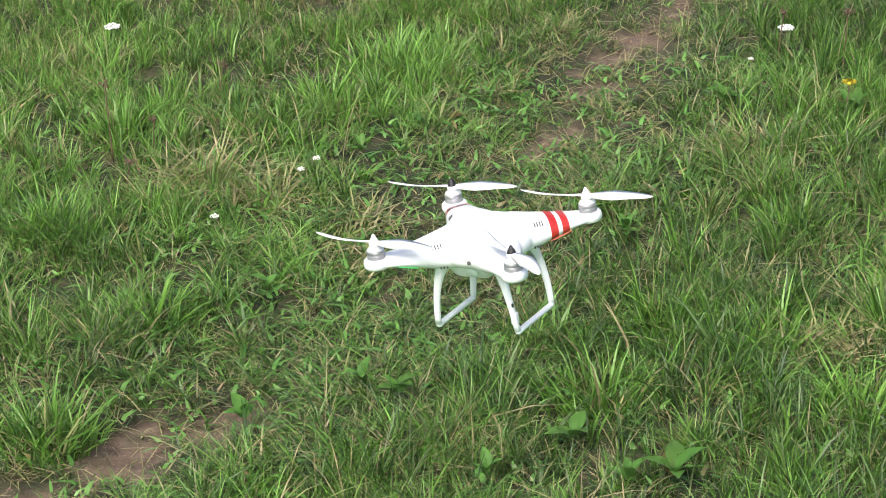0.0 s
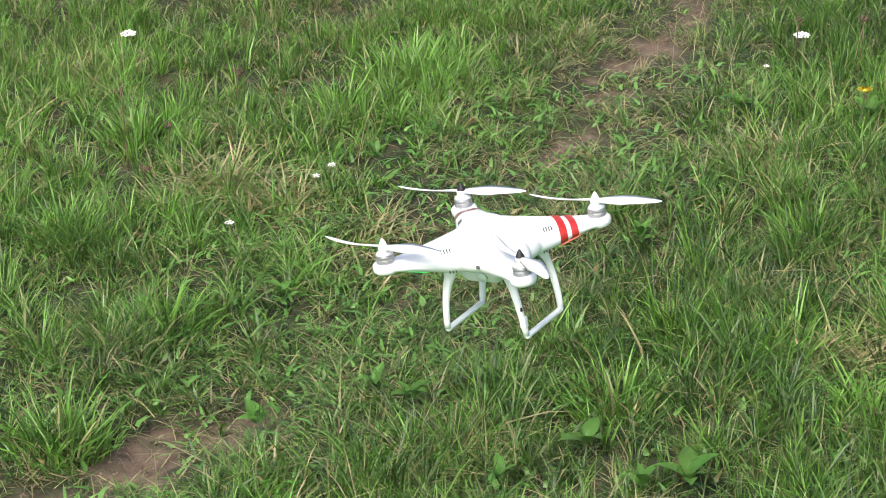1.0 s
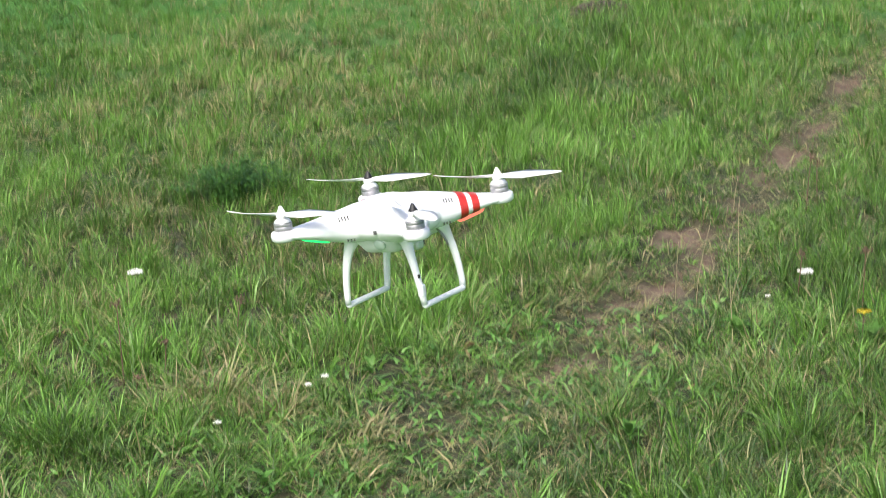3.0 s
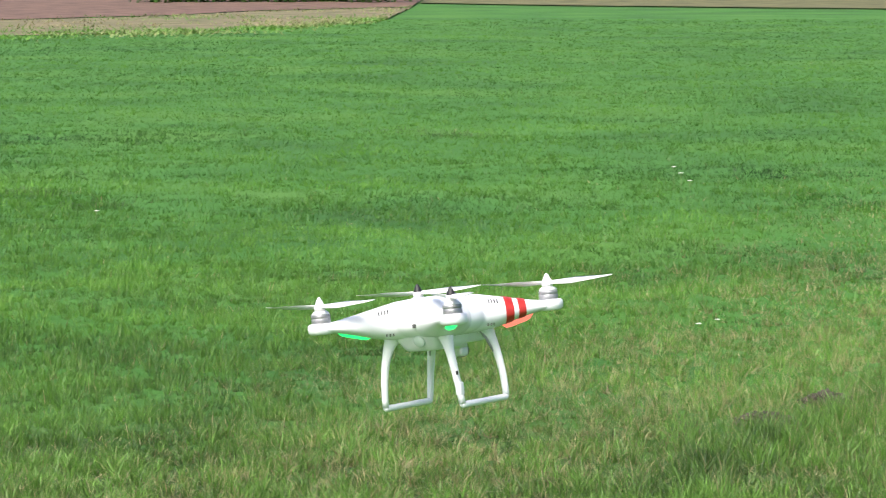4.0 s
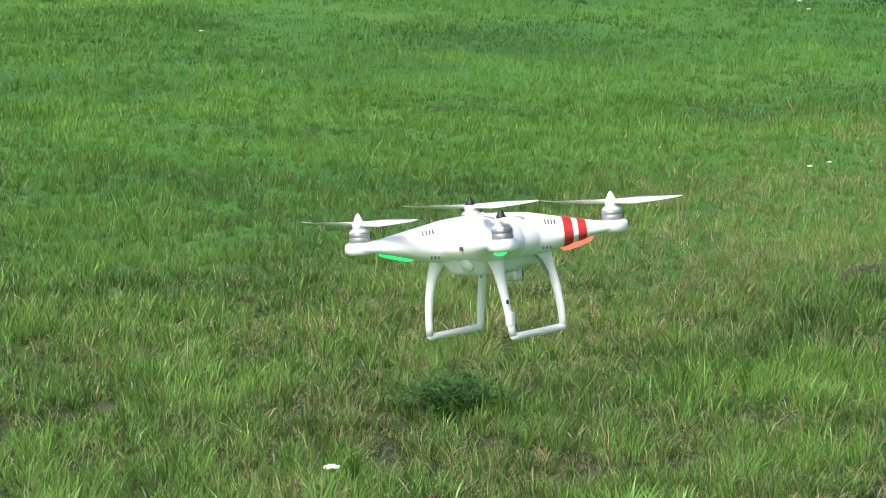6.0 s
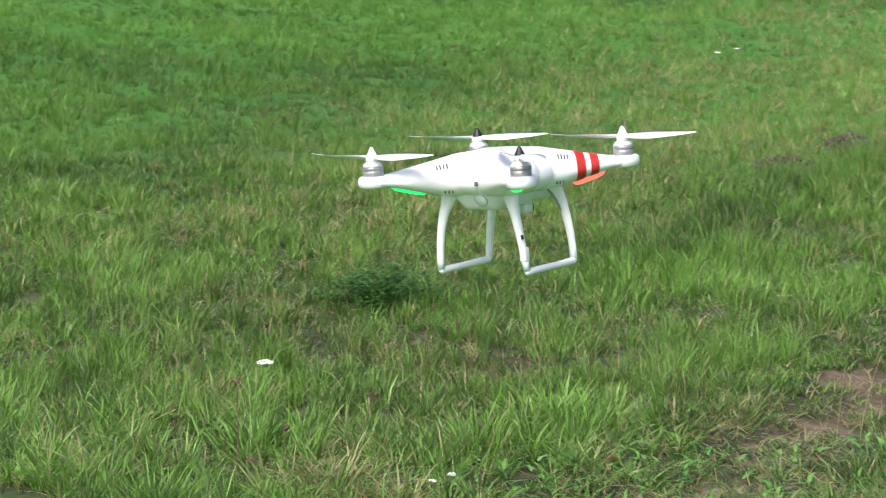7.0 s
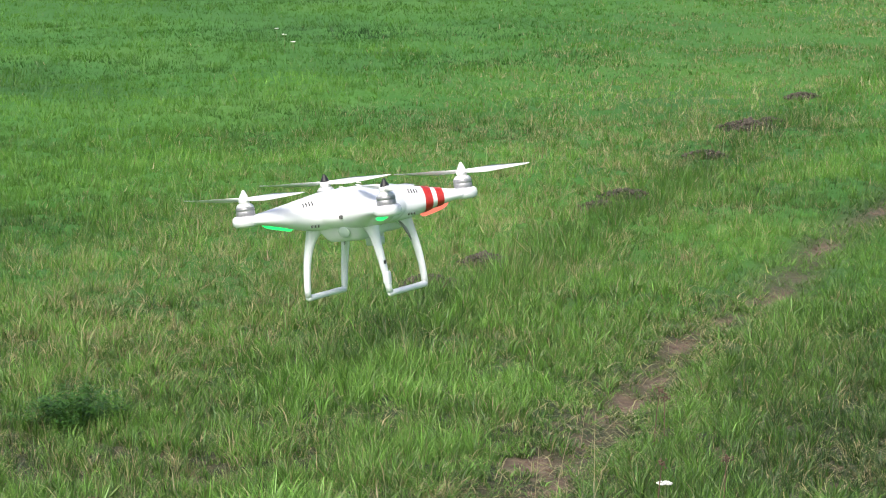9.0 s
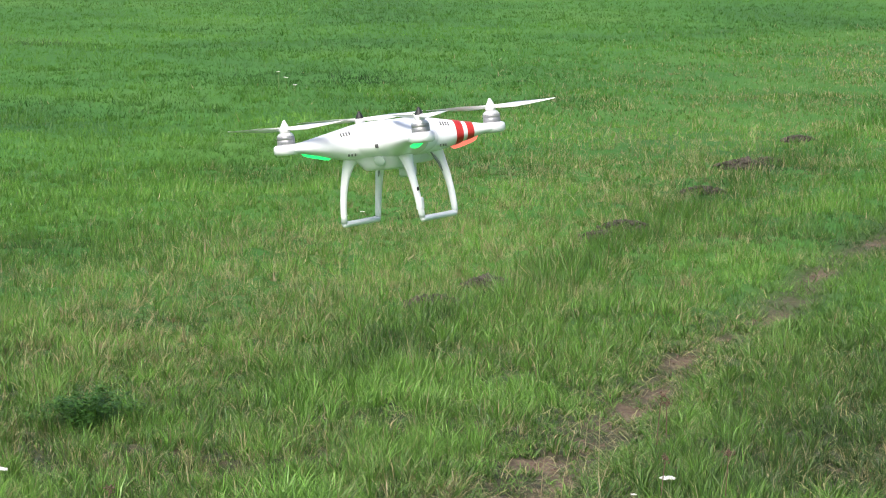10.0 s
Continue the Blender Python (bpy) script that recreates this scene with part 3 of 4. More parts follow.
    for side in (1, -1):
        gear = None
        for fore in (-1, 1):
            top = (fore * 0.046 + 0.003, side * 0.045, -0.054)
            foot = (fore * 0.0565 + 0.0031, side * 0.0722, -0.1685)
            pts = bezier(top, (fore * 0.057 + 0.002, side * 0.056, -0.074), (fore * 0.0615 + 0.003, side * 0.068, -0.110), foot, 16)
            rad = [float(np.interp(i / 15, [0, 0.08, 0.18, 0.30, 0.45, 0.7, 1], [0.0185, 0.0170, 0.0132, 0.0096, 0.0073, 0.0059, 0.0052])) for i in range(16)]
            leg_bm = tube(pts, rad, 16, 0.86, None, Vector((1, 0, 0)))
            if gear is None:
                a, b = Vector((-0.0580 + 0.0031, side * 0.0722, -0.1705)), Vector((0.0580 + 0.0031, side * 0.0722, -0.1705))
                gear = part("landing_gear", tube([a + (b - a) * t + Vector((0, 0, 0.0018 * (1 if t in (0, 1) else 0))) for t in (0, 0.03, 0.1, 0.5, 0.9, 0.97, 1)], [0.0040, 0.0052, 0.0050, 0.0047, 0.0050, 0.0052, 0.0040], 12), SHELL, d, "white landing skid with two curved legs")
            leg = part("leg", leg_bm, SHELL, gear)
            inner = [p + Vector((-fore * 0.95 * r, -side * 0.30 * r, 0)) for p, r in list(zip(pts, rad))[3:9]]
            part("groove", tube(inner, [0.0016, 0.0024, 0.0026, 0.0024, 0.0020, 0.0010], 6), GROOVE, leg, "grey groove inside the leg")
    part("compass_clip", rounded_box(0.010, 0.011, 0.020, (-0.0545, -0.0710, -0.146), 0.003), BELLY, d)
    part("black_mark", rounded_box(0.0035, 0.003, 0.006, (-0.0605, -0.0735, -0.122), 0.001), BLACK, d)
    part("camera_gimbal", rounded_box(0.020, 0.026, 0.008, (0.046, 0, -0.087), 0.002), METAL, d, "silver gimbal bracket")
    part("camera_unit", rounded_box(0.020, 0.026, 0.016, (0.050, 0.002, -0.097), 0.005), METAL, d, "grey camera below the body")
    part("camera_lens", turned(lathe([(0, 0.006), (0.006, 0.006), (0.009, 0.005), (0.0095, 0.0), (0.0095, -0.006), (0, -0.006)], 20), Matrix.Translation((0.061, 0.002, -0.097)) @ Matrix.Rotation(radians(90), 4, "Y")), BLACK, d, "black lens")
    return d


# ---------------------------------------------------------------- plants and earth
def on_ground(x, y):
    return float(height(np.array([x]), np.array([y]))[0])


def grass_tuft(x, y, size, tall, n, tone=0.6, dry=0.06, label="dense tuft of long bright green meadow grass"):
    a, r = 2 * math.pi * rng.random(n), size * np.sqrt(rng.random(n))
    bx, by = r * np.cos(a) * 0.85, r * np.sin(a) * 0.75
    h = tall * (0.35 + 0.75 * rng.random(n)) * (1.05 - 0.40 * r / size)
    parched = np.where(rng.random(n) < dry, 0.5 + 0.5 * rng.random(n), 0.12 * rng.random(n))
    far = float(np.clip((y - 8.8) / 1.2, 0, 1))
    tone = tone - 0.15 * far
    h = h * (1 - 0.35 * far)
    t = root("grass_tuft", pose(x, y, on_ground(x, y)), label, "grass tuft", "grass tufts in the meadow" if dry < 0.4 else "dry grass tufts")
    ob = blade_mesh("blade_clump", bx, by, np.zeros(n), h, (0.0055 - 0.0018 * far) * (0.6 + 0.8 * rng.random(n)), 0.12 + 0.45 * r / size + 0.55 * rng.random(n) ** 2 + (1.1 * rng.random(n) if dry > 0.4 else 0), a + (2.2 if dry > 0.4 else 1.0) * rng.standard_normal(n),
                    2 * math.pi * rng.random(n), np.clip(tone + 0.22 * rng.standard_normal(n), 0, 1), parched)
    ob.parent = t
    tagged(ob, kind="stuff")
    for k in range(6):
        b = 2 * math.pi * (k + rng.random()) / 6
        one = blade_mesh("blade", np.array([0.3 * size * math.cos(b)]), np.array([0.3 * size * math.sin(b)]), np.zeros(1), np.array([h.max() * rng.uniform(0.85, 1.1)]), np.array([0.0062 - 0.002 * far]),
                         np.array([rng.uniform(0.3, 0.9)]), np.array([b]), np.array([b + 1.57]), np.array([min(1.0, max(0.0, tone + 0.1))]), np.array([0.6 if dry > 0.4 else 0.05]))
        one.parent = t
    return t


def yarrow(x, y, tall, wide, label="white flat-headed yarrow flower among the grass", lean=0.0):
    f = root("yarrow_flower", pose(x, y, on_ground(x, y)), label, "wildflower", "white wildflowers")
    top = Vector((lean, 0.02, tall))
    part("stem", tube([(0, 0, -0.01), (lean * 0.3, 0.004, tall * 0.5), top - Vector((0, 0, 0.012))], [0.0022, 0.0018, 0.0014], 6), STEM, f)
    bm = bmesh.new()
    for k in range(34):
        r, a = 0.5 * wide * math.sqrt((k + 0.5) / 34), k * 2.39996
        p = top + Vector((r * math.cos(a), r * math.sin(a), -0.15 * r * r / wide + 0.004 * random.random()))
        m = Matrix.Translation(p) @ Euler((random.uniform(-0.4, 0.4), random.uniform(-0.4, 0.4), 0)).to_matrix().to_4x4() @ Matrix.Diagonal((1, 1, 0.55, 1))
        bmesh.ops.create_icosphere(bm, subdivisions=1, radius=0.09 * wide * random.uniform(0.75, 1.2), matrix=m)
    part("flower_head", bm, PETAL, f)
    bm = bmesh.new()
    for k in range(7):
        a = k * 0.9
        tube([top - Vector((0, 0, 0.015)), top + Vector((0.33 * wide * math.cos(a), 0.33 * wide * math.sin(a), -0.003))], [0.0011, 0.0008], 5, 1.0, bm)
    part("flower_stalks", bm, STEM, f)
    return f


def yellow_flower(x, y, tall):
    f = root("yellow_flower", pose(x, y, on_ground(x, y)), "single yellow hawkweed flower on a tall stem", "wildflower")
    top = Vector((0.01, 0.0, tall))
    part("stem", tube([(0, 0, -0.01), (0.004, 0.0, tall * 0.5), top], [0.0024, 0.002, 0.0016], 6), DEAD, f)
    for k in range(11):
        a = k * 2 * math.pi / 11
        bm = bmesh.new()
        d, s = Vector((math.cos(a), math.sin(a), 0.25)), Vector((-math.sin(a), math.cos(a), 0))
        vs = [bm.verts.new(top + d * 0.004 - s * 0.002), bm.verts.new(top + d * 0.004 + s * 0.002), bm.verts.new(top + d * 0.022 + s * 0.005), bm.verts.new(top + d * 0.026), bm.verts.new(top + d * 0.022 - s * 0.005)]
        bm.faces.new(vs)
        bmesh.ops.solidify(bm, geom=list(bm.faces), thickness=0.0008)
        part("petal", bm, YELLOW, f)
    part("flower_centre", lathe([(0, tall + 0.004), (0.005, tall + 0.003), (0.006, tall), (0.003, tall - 0.006), (0, tall - 0.008)], 10, (0.01, 0.0)), YELLOW, f)
    return f


def leaf_mesh(length, width, fold=0.25, curl=0.4):
    """A broad leaf along +x with a midrib fold."""
    bm = bmesh.new()
    rows = []
    for t in np.linspace(0, 1, 8):
        w = width * 0.5 * math.sin(math.pi * min(1, 0.06 + 0.94 * t) ** 0.75) + 0.0012
        z = curl * length * (t - t * t * 1.15)
        rows.append([bm.verts.new((length * t, k * w, z + abs(k) * w * fold)) for k in (-1, -0.5, 0, 0.5, 1)])
    for a, b in zip(rows[:-1], rows[1:]):
        for i in range(4):
            bm.faces.new([a[i], a[i + 1], b[i + 1], b[i]])
    bmesh.ops.solidify(bm, geom=list(bm.faces), thickness=0.0007)
    return bm


def toned(ob, tone, dry):
    n = len(ob.data.vertices)
    floats(ob.data, "tone", np.full(n, tone))
    floats(ob.data, "dry", np.full(n, dry))
    return ob


def dock_plant(x, y, count, length, label, dry_one=False):
    p = root("dock_plant", pose(x, y, on_ground(x, y), 0, 0, random.uniform(0, 360)), label, "broadleaf plant", "broad-leaved meadow plants")
    for k in range(count):
        s = random.uniform(0.7, 1.1)
        bm = turned(leaf_mesh(length * s, length * s * random.uniform(0.42, 0.6), 0.25, random.uniform(0.2, 0.6)),
                    Matrix.Translation((0, 0, 0.045 + 0.01 * k % 0.03)) @ Matrix.Rotation(k * 2.4 + random.uniform(-0.3, 0.3), 4, "Z") @ Matrix.Rotation(-random.uniform(0.25, 0.9), 4, "Y"))
        toned(part("leaf", bm, HERB, p), random.uniform(0.45, 1.0), 0.85 if dry_one and k == 0 else random.uniform(0, 0.15))
    return p


def feathery_plant(x, y, wide, tall):
    """A low dark mound of fine divided leaves."""
    p = root("feathery_plant", pose(x, y, on_ground(x, y)), "low dark green feathery-leaved plant in the grass", "wild plant")
    for k in range(18):
        a = k * 2.39996
        reach = 0.5 * wide * math.sqrt((k + 0.5) / 18)
        tip = Vector((reach * math.cos(a), reach * math.sin(a) * 0.8, tall * math.sqrt(1.05 - (reach / wide * 1.9) ** 2) * random.uniform(0.8, 1.1)))
        pts = bezier((tip.x * 0.3, tip.y * 0.3, -0.01), (tip.x * 0.4, tip.y * 0.4, tip.z * 0.5), (tip.x * 0.8, tip.y * 0.8, tip.z * 0.9), tip, 7)
        bm = bmesh.new()
        tube(pts, [0.0016 - 0.00015 * i for i in range(7)], 5, 1.0, bm)
        for i in range(1, 7):
            for _ in range(38):
                c = pts[i] + Vector((random.gauss(0, 0.022), random.gauss(0, 0.020), random.gauss(0.0, 0.012)))
                b, l = random.uniform(0, 6.28), random.uniform(0.008, 0.018)
                d = Vector((math.cos(b), math.sin(b), random.uniform(-0.3, 0.7))) * l
                e = Vector((-math.sin(b), math.cos(b), random.uniform(-0.4, 0.4))) * l * 0.34
                bm.faces.new([bm.verts.new(c - d * 0.5), bm.verts.new(c + e), bm.verts.new(c + d * 0.5), bm.verts.new(c - e)])
        toned(tagged(part("frond", bm, DARKHERB, p), kind="stuff"), random.random(), random.uniform(0, 0.1))
    return p


def dead_stalk(x, y, tall, lean, head=True, mat=None, label="dead brown flower stalk standing in the grass"):
    s = root("dead_stalk", pose(x, y, on_ground(x, y), 0, 0, random.uniform(0, 360)), label, "dry stalk", "dead stalks")
    mat = mat or DEAD
    pts = bezier((0, 0, -0.01), (0.004, 0, tall * 0.35), (lean * 0.5, 0.003, tall * 0.7), (lean, 0, tall), 7)
    part("stem", tube(pts, [0.0027 - 0.0002 * i if head else 0.0012 - 0.0001 * i for i in range(7)], 6), mat, s)
    if head:
        bm = bmesh.new()
        for _ in range(26):
            c = pts[-1] + Vector((random.gauss(0, 0.008), random.gauss(0, 0.008), random.gauss(0, 0.006)))
            bmesh.ops.create_icosphere(bm, subdivisions=1, radius=random.uniform(0.002, 0.0042), matrix=Matrix.Translation(c))
        part("seed_head", bm, mat, s)
    return s


def molehill(x, y, wide, tall, label="low dark brown crumbly molehill in the grass"):
    bm = bmesh.new()
    bmesh.ops.create_grid(bm, x_segments=34, y_segments=26, size=1.0)
    for v in bm.verts:
        r = math.hypot(v.co.x, v.co.y)
        px, py = v.co.x * wide * 0.60, v.co.y * wide * 0.5
        n1 = noise.noise(Vector((px * 14 + x * 7, py * 14 + y * 3, 0.3)))
        k = max(0.0, 1 - r ** 2 * (1 + 1.6 * n1)) ** 0.7 if r < 0.98 else 0.0
        n2 = noise.noise(Vector((px * 45 + x * 5, py * 45, 1.7)))
        v.co = Vector((px, py, -0.035 + k * (0.62 * tall + 0.035 + 1.1 * tall * n1) + 0.022 * n2 * (k > 0)))
    for _ in range(170):
        a, r = random.uniform(0, 6.28), wide * 0.56 * math.sqrt(random.random())
        m = Matrix.Translation((r * math.cos(a), 0.85 * r * math.sin(a), 0.012 + max(0, 1 - (r / wide / 0.6) ** 2) * tall * 0.8)) @ Euler((random.random() * 3, random.random() * 3, 0)).to_matrix().to_4x4()
        bmesh.ops.create_icosphere(bm, subdivisions=1, radius=random.uniform(0.004, 0.015), matrix=m)
    me = bpy.data.meshes.new("molehill")
    bm.to_mesh(me)
    bm.free()
    me.materials.append(DIRT)
    ob = new("molehill", me)
    ob.matrix_world = pose(x, y, on_ground(x, y) - 0.014)
    return tagged(ob, label, "molehill", "row of molehills")


# ---------------------------------------------------------------- the far side of the field
def strip(name, near_edge, far_edge, lift, mat, label, category):
    """A flat band of land between two edges, finely divided, a little above the sheet."""
    k = 60
    t = np.linspace(0, 1, k)
    def along(edge):
        e = np.array(edge, dtype=float)
        u = np.linspace(0, 1, len(e))
        return np.stack([np.interp(t, u, e[:, 0]), np.interp(t, u, e[:, 1])], -1)
    a, b = along(near_edge), along(far_edge)
    rows = 9
    verts, faces = [], []
    for i in range(rows):
        for j in range(k):
            p = a[j] + (b[j] - a[j]) * i / (rows - 1)
            wob = 0.5 * (drift(p[0], p[1], 3.0, 7) - 0.5) if i in (0, rows - 1) else 0
            verts.append((p[0], p[1] + wob, lift + 0.05 * (drift(p[0], p[1], 0.9, 13) - 0.3) * (0 < i < rows - 1)))
    for i in range(rows - 1):
        for j in range(k - 1):
            q = i * k + j
            faces.append((q, q + 1, q + k + 1, q + k))
    return tagged(mesh_object(name, verts, faces, mat), label, category, kind="structure")


def hedge(x0, y0, x1, y1, tall, n):
    """A dark clipped hedge of countless small leaves."""
    t = rng.random(n)
    x, y = x0 + (x1 - x0) * t + 0.35 * rng.standard_normal(n), y0 + (y1 - y0) * t + 0.35 * rng.standard_normal(n)
    top = tall * (0.7 + 0.5 * drift(x, y, 2.5, 51))
    z = top * rng.random(n) ** 0.7
    ob = blade_mesh("hedge", x, y, z, 0.16 + 0.1 * rng.random(n), 0.10 + 0.05 * rng.random(n), 0.6 + rng.random(n), 6.28 * rng.random(n), 6.28 * rng.random(n), rng.random(n), 0.3 * rng.random(n), 2, DARKHERB)
    return tagged(ob, "dark green hedge along the far edge of the field", "hedge", kind="stuff")


TRACK = simple_plant("tan_dirt_track", (0.10, 0.105, 0.040), (0.20, 0.165, 0.085), 0.95, 0.9)
PLOUGH = simple_plant("reddish_ploughed_soil", (0.085, 0.050, 0.033), (0.18, 0.105, 0.072), 0.95, 1.4)
RUST = simple_plant("brown_stubble", (0.065, 0.070, 0.022), (0.15, 0.14, 0.05), 0.95, 1.1)

# ---------------------------------------------------------------- the place
build_ground()
sward("meadow_grass", "long tangled green and straw-coloured meadow grass", 6.05, 9.4, lambda d: 13000 + 0 * d, 24, 3)
sward("pasture_grass", "ankle-high green pasture grass with straw blades", 9.4, 13.5, lambda d: 19000 * (9.4 / d) ** 0.9, 22, 2)
sward("field_grass", "shorter green meadow grass with straw blades", 13.5, 21.0, lambda d: 10500 * (13.5 / d) ** 1.9, 14, 1)
sward("far_grass", "even bright green grass of the far field", 21.0, 86.0, lambda d: 2700 * (21.0 / d) ** 2.35, 5, 1)

# the meadow goes on all round, out of sight
gx, gy = rng.uniform(-14, 14, 90000), rng.uniform(-12, 16, 90000)
gk = (gy < 6.05) | (gx < west(gy)) | (gx > east(gy))
gx, gy = gx[gk], gy[gk]
gn = len(gx)
tagged(blade_mesh("outer_grass", gx, gy, height(gx, gy), 0.07 + 0.08 * rng.random(gn), 0.008 + 0.006 * rng.random(gn), 0.2 + 0.7 * rng.random(gn), 6.28 * rng.random(gn), 6.28 * rng.random(gn),
                  np.clip(0.35 + 0.5 * (drift(gx, gy, 1.5, 91) - 0.5) + 0.2 * rng.standard_normal(gn), 0, 1), 0.4 * rng.random(gn) ** 2, 1), "rough green meadow grass all round", "grass", kind="stuff")

build_drone()

# low broad leaves between the blades, thickest along the footpath
hx, hy = wedge(6.1, 9.2, lambda d: 900 + 0 * d)
hk = rng.random(len(hx)) < np.clip(0.25 + 0.75 * np.clip(1.3 - path_distance(hx, hy) / 0.75, 0, 1) * drift(hx, hy, 0.3, 61) * 1.6 + 0.5 * (drift(hx, hy, 0.4, 63) > 0.68), 0, 1) * (1 - 0.8 * bareness(hx, hy))
hx, hy = hx[hk], hy[hk]
hn = len(hx)
tagged(blade_mesh("low_herbs", hx, hy, height(hx, hy) + 0.012 + 0.035 * rng.random(hn), 0.018 + 0.020 * rng.random(hn), 0.008 + 0.008 * rng.random(hn), 1.0 + 0.9 * rng.random(hn), 6.28 * rng.random(hn), 6.28 * rng.random(hn),
                  np.clip(0.35 + 0.25 * rng.standard_normal(hn), 0, 1), np.where(rng.random(hn) < 0.06, 0.8, 0.1 * rng.random(hn)), 3, HERB), "small clover and plantain leaves low in the sward", "herbs", kind="stuff")

# crumbs of earth and dead blades lying on the bare patches
cx_, cy_ = [], []
for cx, cy, a, b in BARE:
    u, v = rng.normal(0, 0.55 * a, int(1100 * a)), rng.normal(0, 0.6 * b, int(1100 * a))
    cx_.append(cx + 0.52 * u + 0.85 * v)
    cy_.append(cy + 0.85 * u - 0.52 * v)
px, py = np.concatenate(cx_), np.concatenate(cy_)
size = (0.0015 + 0.005 * rng.random(len(px)) ** 2)[:, None, None]
corners = np.array([(1, 0, 0), (0, 1, 0), (-1, 0, 0), (0, -1, 0), (0, 0, 0.8), (0, 0, -0.8)])[None] * (0.7 + 0.6 * rng.random((len(px), 6, 1)))
spots = np.stack([px, py, height(px, py) + 0.001], -1)[:, None] + size * corners
sides = np.array([(0, 1, 4), (1, 2, 4), (2, 3, 4), (3, 0, 4), (1, 0, 5), (2, 1, 5), (3, 2, 5), (0, 3, 5)])
crumb_faces = (np.arange(len(px))[:, None, None] * 6 + sides).reshape(-1, 3)
tagged(mesh_object("soil_crumbs", spots.reshape(-1, 3).tolist(), crumb_faces.tolist(), CLOD, False), "small reddish-brown crumbs of earth on the footpath", "soil crumbs", kind="stuff")
lx, ly = wedge(6.1, 12.6, lambda d: 1500 + 0 * d)
lk = rng.random(len(lx)) < np.clip(0.25 * np.clip(1.2 - path_distance(lx, ly) / 0.4, 0, 1) + 0.22, 0, 1) * (1 - 0.7 * bareness(lx, ly))
lx, ly = lx[lk], ly[lk]
ln = len(lx)
tagged(blade_mesh("dead_litter", lx, ly, height(lx, ly) + 0.012, 0.035 + 0.05 * rng.random(ln), 0.0026 + 0.002 * rng.random(ln), 1.6 + 0.6 * rng.random(ln), 6.28 * rng.random(ln), 6.28 * rng.random(ln), rng.random(ln), 0.5 + 0.4 * rng.random(ln), 2),
       "dead straw-coloured blades lying on the ground", "plant litter", kind="stuff")

# tufts of longer grass: x, y, radius, height, blades, tone
for x, y, r, h, n, tone in ((0.25, 9.27, 0.20, 0.24, 420, 0.80), (0.01, 8.98, 0.14, 0.20, 240, 0.70), (-0.83, 6.92, 0.16, 0.22, 320, 0.55), (0.57, 6.90, 0.17, 0.19, 380, 0.55), (1.19, 6.71, 0.15, 0.20, 260, 0.75),
                            (1.06, 7.12, 0.14, 0.20, 220, 0.70), (0.79, 7.26, 0.12, 0.18, 200, 0.70), (-0.84, 8.10, 0.14, 0.19, 240, 0.65), (1.26, 7.84, 0.13, 0.19, 200, 0.55), (-0.56, 7.51, 0.15, 0.19, 260, 0.60),
                            (1.53, 7.44, 0.14, 0.20, 240, 0.80), (-0.63, 8.84, 0.14, 0.19, 240, 0.60), (0.37, 9.77, 0.22, 0.17, 420, 0.60), (0.80, 9.71, 0.16, 0.15, 260, 0.50), (1.30, 10.33, 0.15, 0.12, 240, 0.40),
                            (1.67, 13.96, 0.26, 0.20, 420, 0.60), (-0.03, 10.45, 0.16, 0.18, 260, 0.55), (0.96, 13.06, 0.18, 0.16, 260, 0.65), (2.41, 11.68, 0.20, 0.12, 260, 0.50), (3.23, 12.92, 0.22, 0.12, 280, 0.45)):
    grass_tuft(x, y, r, h, n, tone)
for x, y, r, h, n in ((-0.38, 8.42, 0.20, 0.21, 620), (-0.19, 8.28, 0.14, 0.18, 260), (0.00, 7.81, 0.13, 0.12, 180), (-0.09, 7.11, 0.12, 0.10, 140), (1.18, 7.07, 0.15, 0.17, 300), (1.24, 8.37, 0.14, 0.18, 240), (1.01, 7.41, 0.13, 0.17, 220), (-0.80, 9.50, 0.16, 0.18, 240), (1.36, 7.29, 0.14, 0.17, 220), (0.04, 8.07, 0.12, 0.14, 180)):
    grass_tuft(x, y, r, h, n, 0.45, 0.78, "withered tuft of straw-coloured grass")
for x, y, r, h, n in ((-4.90, 27.51, 0.22, 0.20, 260), (-4.01, 26.46, 0.55, 0.16, 700), (-3.31, 25.54, 0.40, 0.16, 480), (-0.46, 34.61, 0.50, 0.20, 500), (-1.04, 35.60, 0.75, 0.18, 700), (-7.50, 38.33, 0.45, 0.24, 420)):
    grass_tuft(x, y, r, h, n // 2, 0.25, 0.02, "dark green clump of coarse grass in the field")

feathery_plant(-0.35, 10.75, 0.42, 0.15)

yarrow(-0.66, 9.53, 0.12, 0.052)
yarrow(1.49, 9.15, 0.12, 0.052)
yarrow(-0.06, 8.38, 0.08, 0.024, "small white yarrow flower among the grass")
yarrow(-0.11, 8.30, 0.08, 0.022, "small white yarrow flower among the grass")
yarrow(-0.37, 8.02, 0.07, 0.026, "small white yarrow flower among the grass")
yarrow(1.33, 8.91, 0.10, 0.020, "small white yarrow flower among the grass")
yarrow(1.22, 17.1, 0.09, 0.034, "white yarrow flower in short grass")
yarrow(1.33, 17.2, 0.10, 0.030, "white yarrow flower in short grass")
yarrow(1.67, 27.1, 0.16, 0.046, "tall white yarrow flower in the field")
yarrow(1.74, 27.0, 0.1, 0.042, "tall white yarrow flower in the field")
yarrow(1.61, 27.2, 0.2, 0.04, "tall white yarrow flower in the field")
yarrow(-3.10, 24.1, 0.10, 0.042, "small white yarrow flower in the field")
yellow_flower(1.56, 8.60, 0.15)

